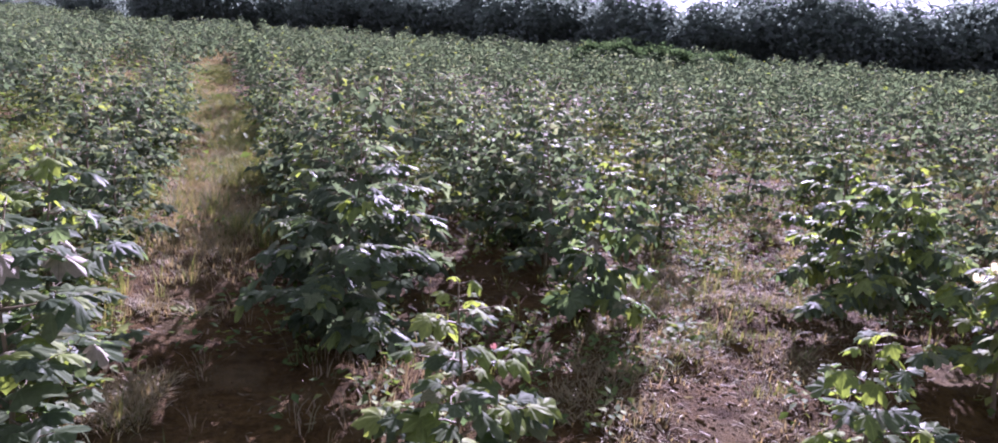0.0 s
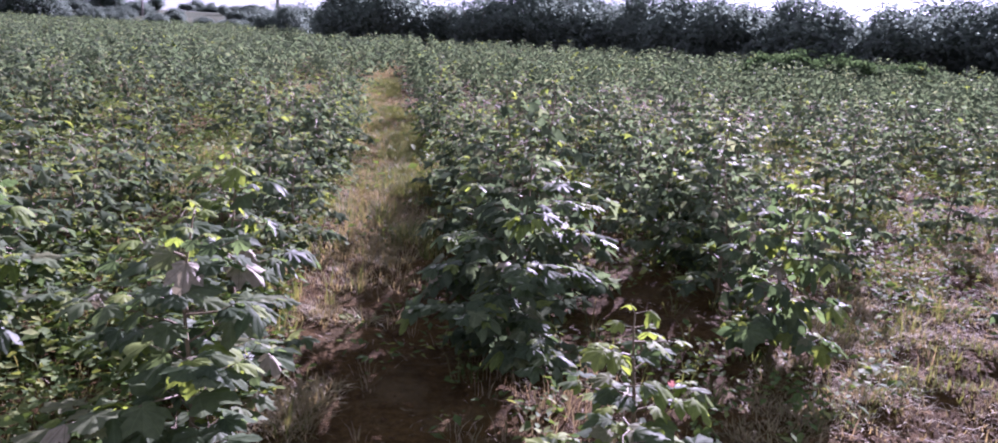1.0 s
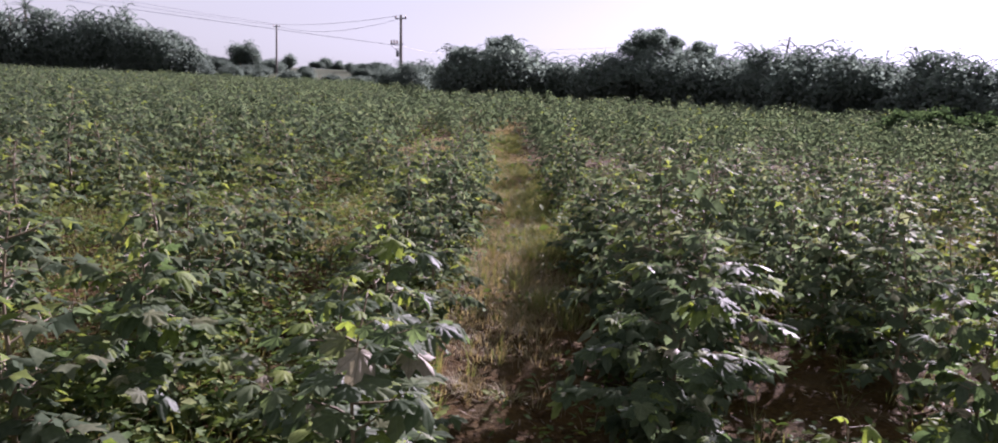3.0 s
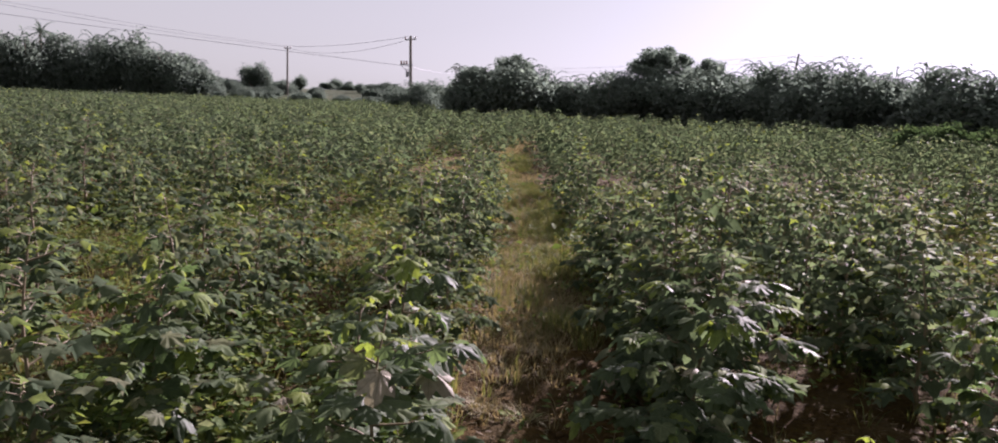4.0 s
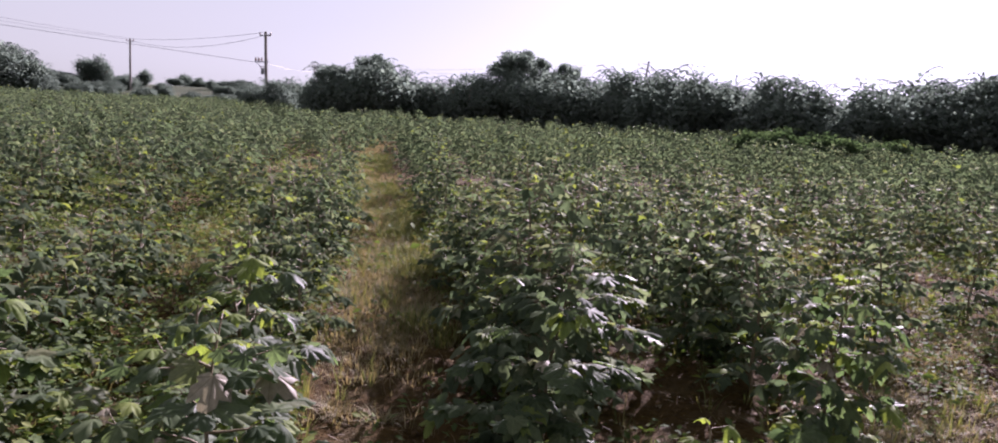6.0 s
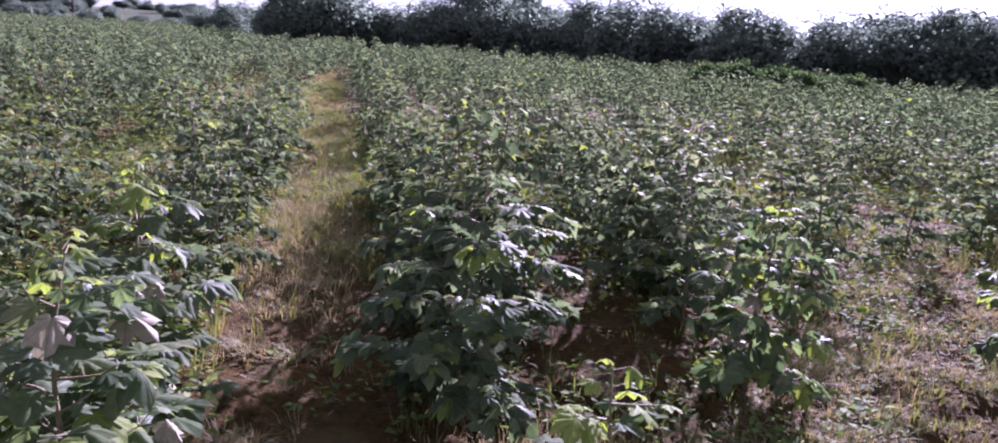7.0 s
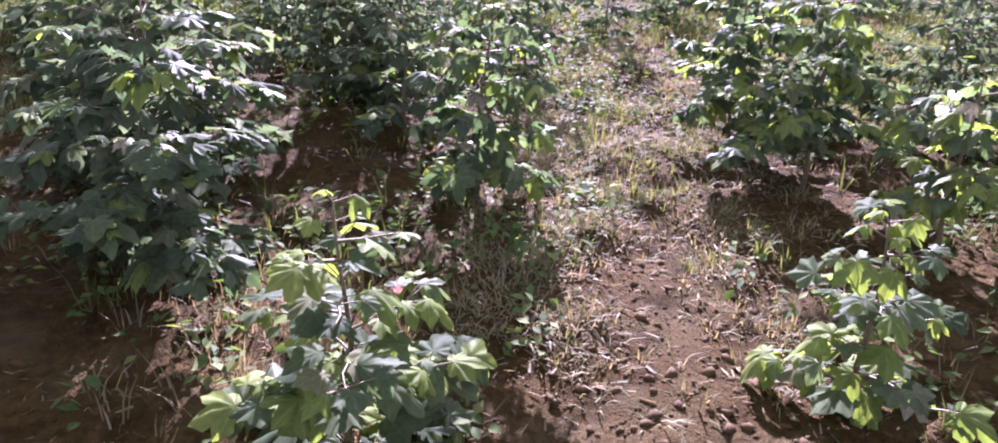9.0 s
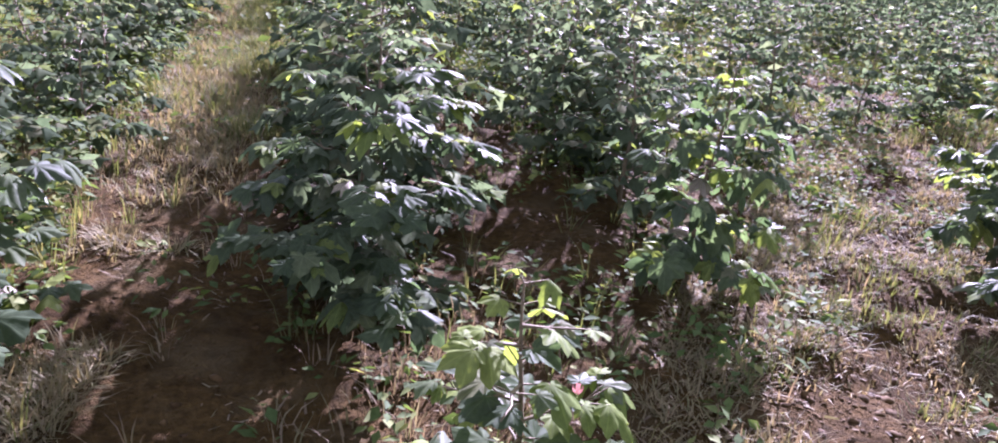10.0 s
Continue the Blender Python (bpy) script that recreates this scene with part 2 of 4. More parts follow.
def joined(*pairs):
    vs, fs, k = [], [], 0
    for v, f in pairs:
        vs.append(v)
        fs.append(np.asarray(f) + k)
        k += len(v)
    return np.concatenate(vs), np.concatenate(fs)


def frames(az, droop, roll, size):
    """Turns for leaves: they point along az, hang down by droop and roll about their rib."""
    y = np.stack([np.cos(az) * np.cos(droop), np.sin(az) * np.cos(droop), -np.sin(droop)], 1)
    x0 = np.stack([np.sin(az), -np.cos(az), np.zeros_like(az)], 1)
    z0 = np.cross(x0, y)
    x = x0 * np.cos(roll)[:, None] + z0 * np.sin(roll)[:, None]
    z = np.cross(x, y)
    return np.stack([x, y, z], 2) * np.asarray(size)[:, None, None]


def tube(p0, p1, r0, r1, sides=5):
    p0, p1 = np.array(p0, float), np.array(p1, float)
    d = p1 - p0
    d /= np.linalg.norm(d) + 1e-9
    a = np.cross(d, [0.31, 0.2, 0.93] if abs(d[2]) < 0.9 else [1, 0, 0])
    a /= np.linalg.norm(a)
    b = np.cross(d, a)
    t = np.arange(sides) * 2 * np.pi / sides
    ring = np.cos(t)[:, None] * a + np.sin(t)[:, None] * b
    v = np.concatenate([p0 + ring * r0, p1 + ring * r1])
    f = []
    for i in range(sides):
        j = (i + 1) % sides
        f += [(i, j, sides + j), (i, sides + j, sides + i)]
    return v, np.array(f)


def value_noise(x, y, cell, seed):
    g = np.random.default_rng(seed).random((256, 256))
    x, y = x / cell, y / cell
    i, j = np.floor(x).astype(int), np.floor(y).astype(int)
    a, b = x - i, y - j
    a, b = a * a * (3 - 2 * a), b * b * (3 - 2 * b)
    i, j = i % 256, j % 256
    k, l = (i + 1) % 256, (j + 1) % 256
    return g[i, j] * (1 - a) * (1 - b) + g[k, j] * a * (1 - b) + g[i, l] * (1 - a) * b + g[k, l] * a * b


# ---- the lie of the land ----
ROW_LEAN = 0.168          # the crop rows run this far to -x for each metre of y


def ground_z(x, y):
    """Flat field; beyond it a low rise."""
    d = np.hypot(x, y)
    s = np.clip((d - 96) / 44, 0, 1)
    return 2.2 * s * s * (3 - 2 * s)


def relief(x, y):
    z = 0.035 * (value_noise(x, y, 0.9, 1) - 0.5) + 0.05 * (value_noise(x, y, 0.24, 2) - 0.5)
    z += 0.03 * (value_noise(x, y, 0.1, 3) - 0.5)
    u = x + ROW_LEAN * y
    z += 0.02 * np.cos(2 * np.pi * (u - 0.75) / 1.22)
    return z * np.clip(1.6 - np.hypot(x, y) / 40, 0, 1)


BARE = [(1.25, 1.5), (1.9, 2.7), (2.65, 3.95), (3.75, 5.6)]


def bare_distance(x, y):
    best = np.full(np.shape(x), 9.0)
    for (ax, ay), (bx, by) in zip(BARE, BARE[1:]):
        t = np.clip(((x - ax) * (bx - ax) + (y - ay) * (by - ay)) / ((bx - ax) ** 2 + (by - ay) ** 2), 0, 1)
        best = np.minimum(best, np.hypot(x - ax - t * (bx - ax), y - ay - t * (by - ay)))
    return best


def build_ground():
    near = np.arange(-4.2, 4.2, 0.036)
    step = 0.036 * 1.075 ** np.arange(1, 121)
    out = 4.2 + np.cumsum(step)
    line = np.concatenate([-out[::-1], near, out])
    x, y = np.meshgrid(line + 0.8, line + 3.4, indexing="ij")
    z = ground_z(x, y) + relief(x, y)
    n = len(line)
    v = np.stack([x, y, z], 2).reshape(-1, 3)
    i = (np.arange(n - 1)[:, None] * n + np.arange(n - 1)[None]).ravel()
    f = np.concatenate([np.stack([i, i + n, i + n + 1], 1), np.stack([i, i + n + 1, i + 1], 1)])
    ob = new("ground", trimesh("ground", v, f, SOIL, True))
    return tagged(ob, "reddish-brown cloddy field soil between the crop rows", "ground", kind="structure")


soil = build_ground()


def field_edge(x, y):
    """True inside the cotton field."""
    az = np.degrees(np.arctan2(x, y))
    reach = np.where(az > -15.5, 50 - (az + 15.5) * 0.28, np.where(az > -17.5, 66.0, 98.0))
    reach = np.where(np.abs(az) > 60, 22.0, reach)
    return np.hypot(x, y) < reach


# ---- cotton plants ----
def cotton_leaf(detail, seed, limp=0.0, flat=1.0):
    """A palmate leaf, one unit long from its stalk at the origin along +y, cupped, with drooping lobes."""
    r = np.random.default_rng(seed)
    if detail == 2:
        lobes = [(-104, 0.5), (-52, 0.86), (0, 1.0), (52, 0.86), (104, 0.5)]
    else:
        lobes = [(-62, 0.74), (0, 1.0), (62, 0.74)]
    pts = [(-148, 0.22)]
    for k, (a, ln) in enumerate(lobes):
        ln *= r.uniform(0.88, 1.1)
        a += r.uniform(-6, 6)
        if detail == 2:
            pts += [(a - 19, ln * 0.8), (a - 6, ln * 0.94), (a + 1, ln * 1.04), (a + 8, ln * 0.92), (a + 19, ln * 0.8)]
        else:
            pts += [(a, ln)]
        if k < len(lobes) - 1:
            b = (lobes[k + 1][0] + lobes[k][0]) / 2
            pts.append((b, (0.6 if flat == 1 else 0.72) if detail == 2 else 0.54))
    pts.append((148, 0.22))
    a = np.radians([p[0] for p in pts])
    d = np.array([p[1] for p in pts]) * 0.62
    curl, cup, fold = r.uniform(0.2, 1.2) + 0.5 * limp, r.uniform(-0.3, 0.5), r.uniform(-0.2, 0.75) + limp
    curl, fold = curl * flat, fold * flat
    twist, wave = r.uniform(-0.5, 0.5), r.uniform(0, 6)

    def lift(x, y):
        q = np.hypot(x, y)
        return -curl * q * q - fold * np.abs(x) * (1 - 0.5 * np.abs(x)) + cup * x * x * 1.5 + twist * x * y + 0.08 * np.sin(9 * np.arctan2(x, y) + wave) * q

    rings = (0.55, 1.0) if detail == 2 else (1.0,)
    vs = [np.array([[0, 0, 0]])]
    for q in rings:
        x, y = np.sin(a) * d * q, np.cos(a) * d * q
        vs.append(np.stack([x, y, lift(x, y)], 1))
    n, f = len(a), []
    for i in range(n - 1):
        f.append((0, 2 + i, 1 + i))
        if detail == 2:
            p, q = 1 + i, 1 + n + i
            f += [(p, p + 1, q + 1), (p, q + 1, q)]
    return np.concatenate(vs), np.array(f)


def plant_layout(seed, height, width, dense=1.0, limp=1.0, gap=(2, 2), clear=0.0):
    """A cotton plant's stems and leaves: a leaning main stem with fruiting branches that grow shorter upward."""
    r = np.random.default_rng(seed)
    nodes = int(19 * height / 0.85)
    lean = r.normal(0, 0.05, 2)
    tubes, leaves = [], []

    def at(h):
        return np.array([lean[0] * h + 0.012 * math.sin(9 * h + seed), lean[1] * h + 0.012 * math.cos(8 * h + seed), h])

    def leaf(p, az, size, droop, young, stalk):
        tip = p + np.array([math.cos(az), math.sin(az), 0.45]) * stalk
        tubes.append(tube(p, tip, 0.0022, 0.0014, 3))
        if not young:                                     # in the heat most leaves hang
            droop += limp * (r.uniform(0.0, 0.75) if r.random() < 0.75 else r.uniform(0.7, 1.2))
        leaves.append((*tip, az + r.normal(0, 0.45), 0.8 * droop, r.normal(0, 0.28), size, young))

    hs = [height * (0.06 + 0.94 * (i / (nodes - 1)) ** 0.95) for i in range(nodes)]
    prev = np.array([0, 0, -0.03])
    for i, h in enumerate(hs):
        q, rel = at(h), h / height
        tubes.append(tube(prev, q, 0.011 * (1.05 - 0.85 * rel) + 0.001, 0.011 * (1.0 - 0.85 * rel) + 0.001))
        prev = q
        az = i * 2.4 + r.normal(0, 0.3)
        young = rel > 0.9
        if rel < clear:                                   # the foot of the stem has shed its leaves
            continue
        size = (0.07 if young else 0.1 + 0.055 * (1 - rel)) * r.uniform(0.8, 1.2)
        leaf(q, az + 1.2, size, r.uniform(-0.2, 0.5) if not young else r.uniform(-0.3, 0.4), young, 0.05 + 0.05 * (1 - rel))
        if rel > 0.9:
            leaf(q, az + 3.6, size * 0.8, r.uniform(-0.4, 0.4), True, 0.035)
        if rel > 0.93:
            continue
        span = width * (1 - 0.78 * rel ** 1.35) * r.uniform(0.75, 1.12) * (min(1, 0.5 + 1.5 * rel) if height > 0.95 else 0.85 if rel < 0.15 else 1)
        steps = max(2, int(span / 0.043))
        p, up = q.copy(), r.uniform(0.25, 0.5)
        for s in range(steps):
            a2 = az + 0.18 * (1 if s % 2 else -1)
            up -= 0.09
            n = p + np.array([math.cos(a2), math.sin(a2), up]) * span / steps
            tubes.append(tube(p, n, 0.0045 * (1 - 0.6 * s / steps), 0.0045 * (1 - 0.6 * (s + 1) / steps), 4))
            p = n
            if gap[0] < rel < gap[1] and r.random() < 0.75:
                continue
            for side in (1, -1, 0.35) if dense <= 1 else (1, -1, 0.35, -0.45, 0.7):
                if r.random() < (0.95 if abs(side) == 1 else 0.55) * dense:
                    # random picks: young side leaves, and backlit glow put into the colour
                    young_or_lit = (rel > 0.72 and s == steps - 1 and r.random() < 0.4) or r.random() < 0.13
                    leaf(p, a2 + side * r.uniform(0.4, 1.3), (0.085 + 0.06 * (1 - rel)) * r.uniform(0.5, 1.25), r.uniform(-0.3, 0.25 + 0.15 * (1 - rel)), young_or_lit, r.uniform(0.025, 0.07))
    return tubes, np.array(leaves)


LEAF_FULL = [cotton_leaf(2, k) for k in range(8)]
LEAF_MESHES = [trimesh("leaf", v, f, VEINED, True) for v, f in LEAF_FULL]
SPREAD_MESHES = [trimesh("leaf", v, f, WAXY, True) for v, f in (cotton_leaf(2, 60 + k, 0.0, 0.4) for k in range(6))]
YOUNG_LIT_MESHES = [trimesh("young_leaf", v, f, VEINED_YOUNG_LIT, True) for v, f in LEAF_FULL[:4]]
DRY_MESHES = [trimesh("dry_leaf", v, f, DRY, True) for v, f in (cotton_leaf(2, 30 + k, 0.22) for k in range(3))]
LEAF_PLAIN = [cotton_leaf(1, 20 + k) for k in range(4)]


def four(rot, loc):
    m = Matrix.Identity(4)
    for i in range(3):
        for j in range(3):
            m[i][j] = rot[i][j]
        m[i][3] = loc[i]
    return m


def near_plant(x, y, height, width, seed, label, dry=0.05, young_lit=0.0, dense=0.9, limp=1.0, big=1.0, gap=(2, 2), clear=0.0):
    """A cotton plant with every leaf a piece of its own."""
    root = tagged(new("cotton_plant"), label, "cotton plant", "cotton plants of the field")
    root.location = (x, y, float(ground_z(x, y) + relief(np.array(x), np.array(y))))
    tubes, lv = plant_layout(seed, height, width, dense, limp, gap, clear)
    part("stem", trimesh("stem", *joined(*tubes), STEM, True), root, "reddish-brown stem with branches and leaf stalks")
    rot = frames(lv[:, 3], lv[:, 4], lv[:, 5], lv[:, 6] * 1.06 * big)
    r = np.random.default_rng(seed + 500)
    inner = np.zeros(len(lv), bool)
    if len(lv) > 290:                                     # the leaves nearest the stem are past counting
        inner[np.argsort(np.hypot(lv[:, 0], lv[:, 1]))[:len(lv) - 290]] = True
        tagged(part("inner_foliage", trimesh("inner_foliage", *spread(*LEAF_FULL[2], rot[inner], lv[inner, :3]), LEAF, True), root), kind="stuff")
    for k, row in enumerate(lv):
        if inner[k]:
            continue
        # some grown leaves take the young colour to imitate sun shining through them
        if row[7] or r.random() < young_lit:
            me, name = YOUNG_LIT_MESHES[r.integers(4)], "young_leaf"
        elif r.random() < dry:
            me, name = DRY_MESHES[r.integers(3)], "dry_leaf"
        elif limp < 0.5 and r.random() < 0.8:             # well-watered plants hold their leaves out flat
            me, name = SPREAD_MESHES[r.integers(6)], "leaf"
        else:
            me, name = LEAF_MESHES[r.integers(8)], "leaf"
        part(name, me, root, "", four(rot[k], row[:3]))
    return root


def bloom(root, m, material, name, label):
    """A half-open flower: five overlapping petals round a cup."""
    v, f = [], []
    for k in range(5):
        a = k * 2 * math.pi / 5
        for t, w, h in ((0.1, 0.15, 0.0), (0.45, 0.5, 0.45), (0.55, 0.42, 0.95)):
            for s in (-1, 0, 1):
                b = a + s * w
                v.append((math.cos(b) * t * (1.08 if s else 1), math.sin(b) * t * (1.08 if s else 1), h))
        o = k * 9
        for q in (0, 3):
            for c in (0, 1):
                p = o + q + c
                f += [(p, p + 1, p + 4), (p, p + 4, p + 3)]
    part(name, trimesh(name, np.array(v), np.array(f), material, True), root, label, m)


def mid_plant_meshes(seed, height, width):
    tubes, lv = plant_layout(seed, height, width, 1.0, 0.65)
    r = np.random.default_rng(seed + 900)
    rot = frames(lv[:, 3], lv[:, 4], lv[:, 5], lv[:, 6] * 1.0)
    pick = r.integers(0, 4, len(lv))
    made = []
    for young in (False, True):
        sets = []
        for k in range(4):
            s = (pick == k) & (lv[:, 7].astype(bool) == young)
            if s.any():
                sets.append(spread(*LEAF_PLAIN[k], rot[s], lv[s, :3]))
        made.append(joined(*sets))
    return joined(*tubes), made[0], made[1]


NEAR = [
    (0.62, 2.09, 0.73, 0.33, 11, "young cotton plant with pale sunlit leaves beside bare red soil", 0.0, 0.38, 1.0, 0.1, 1.1, (0.6, 0.8)),
    (1.95, 1.85, 0.59, 0.25, 12, "low bushy cotton plant with bright green leaves on red soil", 0.03, 0.42, 0.85, 0.3, 1.0),
    (0.19, 3.24, 1.0, 0.53, 13, "tall cone-shaped cotton plant with drooping shaded leaves", 0.05, 0.03, 1.1, 0.45),
    (1.46, 3.47, 0.90, 0.37, 14, "slender cotton plant standing among dry weeds", 0.03, 0.08, 0.95, 1.0, 1.0, (2, 2), 0.1),
    (3.02, 3.22, 0.95, 0.46, 15, "leafy cotton plant casting a long shadow on soil", 0.03, 0.3, 1.1, 0.7, 1.0, (2, 2), 0.2),
    (2.99, 2.45, 0.76, 0.36, 16, "cotton plant with two cream flowers near its top", 0.03, 0.3, 1.0, 0.6, 1.0, (2, 2), 0.2),
    (-0.74, 2.02, 0.94, 0.40, 17, "cotton plant with one large withered leaf beside the path", 0.03, 0.06, 0.66, 0.4, 1.15),
    (-0.92, 2.55, 0.84, 0.36, 18, "cotton plant with broad flat leaves in a weedy row", 0.03, 0.06, 0.66, 0.4, 1.15),
    (-0.97, 3.08, 0.96, 0.36, 19, "tall cotton plant with a bare upper stem", 0.03, 0.06, 0.7, 0.4, 1.1),
    (-2.02, 2.95, 0.84, 0.52, 20, "dark bushy cotton plant above grass and weeds", 0.05, 0.04, 0.9, 0.45, 1.1),
    (3.06, 3.84, 0.92, 0.42, 21, "upright cotton plant with small bright upper leaves", 0.02, 0.3, 1.1, 0.7, 1.0, (2, 2), 0.15),
]
near_roots = [near_plant(*row) for row in NEAR]
bloom(near_roots[5], pose(-0.07, 0.07, 0.63) @ Matrix.Scale(0.045, 4), PETAL, "flower", "cream cotton flower")
bloom(near_roots[5], pose(-0.21, 0.0, 0.61) @ Matrix.Scale(0.04, 4), PETAL, "flower", "cream cotton flower")
bloom(near_roots[0], pose(0.10, -0.05, 0.54) @ Matrix.Scale(0.02, 4), PINK, "flower_bud", "pink closing cotton flower")
part("dry_leaf", DRY_MESHES[0], near_roots[6], "large pale withered leaf, curled", four(frames(np.array([-1.4]), np.array([0.7]), np.array([0.2]), np.array([0.135]))[0], (0.08, -0.09, 0.83)))
part("dry_leaf", DRY_MESHES[1], near_roots[6], "large pale withered leaf, curled", four(frames(np.array([-0.35]), np.array([0.3]), np.array([-0.3]), np.array([0.135]))[0], (0.17, 0.07, 0.79)))


# patches where little came up: centre, half width, half length
THIN = [(-2.6, 6.9, 0.5, 0.9), (-3.05, 8.8, 0.5, 0.9), (-4.1, 12.6, 0.6, 1.3), (-4.75, 17.4, 0.75, 2.6), (-6.1, 11.6, 0.6, 1.3), (-4.4, 8.0, 0.5, 0.9), (-2.8, 15.8, 0.6, 1.2)]


def crop_places():
    """Where the sown plants stand: rows with uneven steps and some missing."""
    r = np.random.default_rng(3)
    right = [0.85, 2.1, 3.4] + [3.4 + 1.24 * k for k in range(1, 40)]
    left = [-0.67 - 1.1 * k for k in range(0, 97)]
    found = []
    for u in right + left:
        v = -9 + r.uniform(0, 0.7)
        while v < 88:
            v += (0.8 if u > 1 and 3 < v < 8 else 0.55 if v < 30 else 0.66) * r.uniform(0.75, 1.4)
            if r.random() < 0.13:
                continue
            x, y = u - ROW_LEAN * v + r.normal(0, 0.07), v
            found.append((x, y))
    found += [(-2.68, 15.5), (-3.15, 18.4), (-4.0, 23.0)]      # stray plants in the strip
    found += [(0.24, 3.85), (0.3, 4.2), (0.18, 4.5), (0.25, 4.8), (0.13, 5.1), (0.2, 5.4), (0.05, 5.7), (0.08, 6.0), (-0.06, 6.35), (-0.12, 6.7), (-0.22, 7.0), (-0.26, 7.4), (1.42, 4.3), (1.5, 5.0), (1.62, 5.5), (1.68, 6.0), (1.66, 6.5), (1.62, 7.0), (1.62, 7.5), (1.5, 8.0), (1.35, 8.6), (1.05, 9.2), (1.95, 6.2), (1.9, 7.2),
              (-1.22, 4.7), (-1.4, 5.5), (-1.38, 6.1), (-1.62, 6.9), (-1.7, 7.6), (-1.86, 8.5), (-2.02, 9.3),
              (3.72, 3.95), (3.3, 4.45), (3.95, 4.75), (4.3, 3.5), (3.55, 5.15)]
    for k in range(80):
        v = r.uniform(25, 62)
        if v < 31 or v > 37:
            found.append((r.normal(0.0, 0.24) - ROW_LEAN * v, v))
    p = np.array(found)
    keep = field_edge(p[:, 0], p[:, 1])
    keep &= bare_distance(p[:, 0], p[:, 1]) > 0.5
    u = p[:, 0] + ROW_LEAN * p[:, 1]
    for cx, cy, rx, ry in THIN:
        keep &= np.hypot((p[:, 0] - cx + ROW_LEAN * (p[:, 1] - cy)) / rx, (p[:, 1] - cy) / ry) > 1
    middle = 0.17 - 0.055 * np.clip(p[:, 1] - 9, 0, 7)
    wide = 0.36 + 0.26 * value_noise(p[:, 1] + 5, p[:, 1] * 0 + 3, 2.6, 15)
    keep &= (np.abs(u - middle) > wide) | (p[:, 1] < 6) | (p[:, 1] > 19) | (r.random(len(p)) < 0.25)
    keep &= ~((u > 1.1) & (u < 2.0) & (p[:, 0] < 1.3) & (p[:, 1] > 4.6) & (p[:, 1] < 8.9))      # the shaded furrow
    keep &= (np.hypot(p[:, 0], p[:, 1]) < 6) | (value_noise(p[:, 0] + 70, p[:, 1] + 70, 1.7, 12) > 0.2)
    for row in NEAR:
        keep &= np.hypot(p[:, 0] - row[0], p[:, 1] - row[1]) > 0.5
    camp = (p[:, 1] > -2.6) & (p[:, 1] < 3.0) & (p[:, 0] > -0.7) & (p[:, 0] < 1.3)
    camp |= (p[:, 1] > -0.3) & (p[:, 1] < 3.0) & (p[:, 0] > -1.5) & (p[:, 0] < 2.9)
    camp |= (p[:, 1] > 0.9) & (p[:, 1] < 2.3) & (p[:, 0] > -2.7) & (p[:, 0] < -1.2)
    camp &= ~((p[:, 0] < -0.75) & (p[:, 1] < 0.85))
    return p[keep & ~camp]


places = crop_places()
order = np.argsort(np.hypot(places[:, 0] - 0.3, places[:, 1] - 2.0))
THINGS = 330
mids = []
for k in range(7):
    root = tagged(new("cotton_plant"), "leafy green cotton plant in a field row", "cotton plant", "cotton plants of the field")
    stem, old, young_lit = mid_plant_meshes(40 + k, 0.80 + 0.03 * k, 0.40 + 0.02 * (k % 4))
    part("stem", trimesh("stem", *stem, STEM, True), root)
    tagged(part("foliage", trimesh("foliage", *old, LEAF, False), root), kind="stuff")
    tagged(part("young_foliage", trimesh("young_foliage", *young_lit, YOUNG, False), root, "yellow-green young leaves"), kind="stuff")
    mids.append(root)
r_mid = np.random.default_rng(5)
for n, k in enumerate(order[:THINGS]):
    x, y = places[k]
    z = float(ground_z(x, y) + relief(np.array(x), np.array(y)))
    s = r_mid.uniform(0.64, 0.96) + 0.36 * float(value_noise(np.array([x + 40]), np.array([y + 40]), 1.3, 17)[0])
    if abs(x + ROW_LEAN * y - 0.82) < 0.3 and y < 8:      # the row beside the strip
        s = min(s, 0.98) * 0.95 if y > 5 else 1.2 if 4 < y < 4.7 else 1.08
    if 1.4 < x < 2.1 and 4.8 < y < 8.2:                   # the tall plants that shade the furrow
        s = max(s, 1.05)
    m = pose(x, y, z, 0, 0, r_mid.uniform(0, 360)) @ Matrix.Diagonal((s, s, s * r_mid.uniform(0.92, 1.08), 1))
    if n < len(mids):
        mids[n].matrix_basis = m
    else:
        copy_thing(mids[n % len(mids)], m).matrix_basis = m


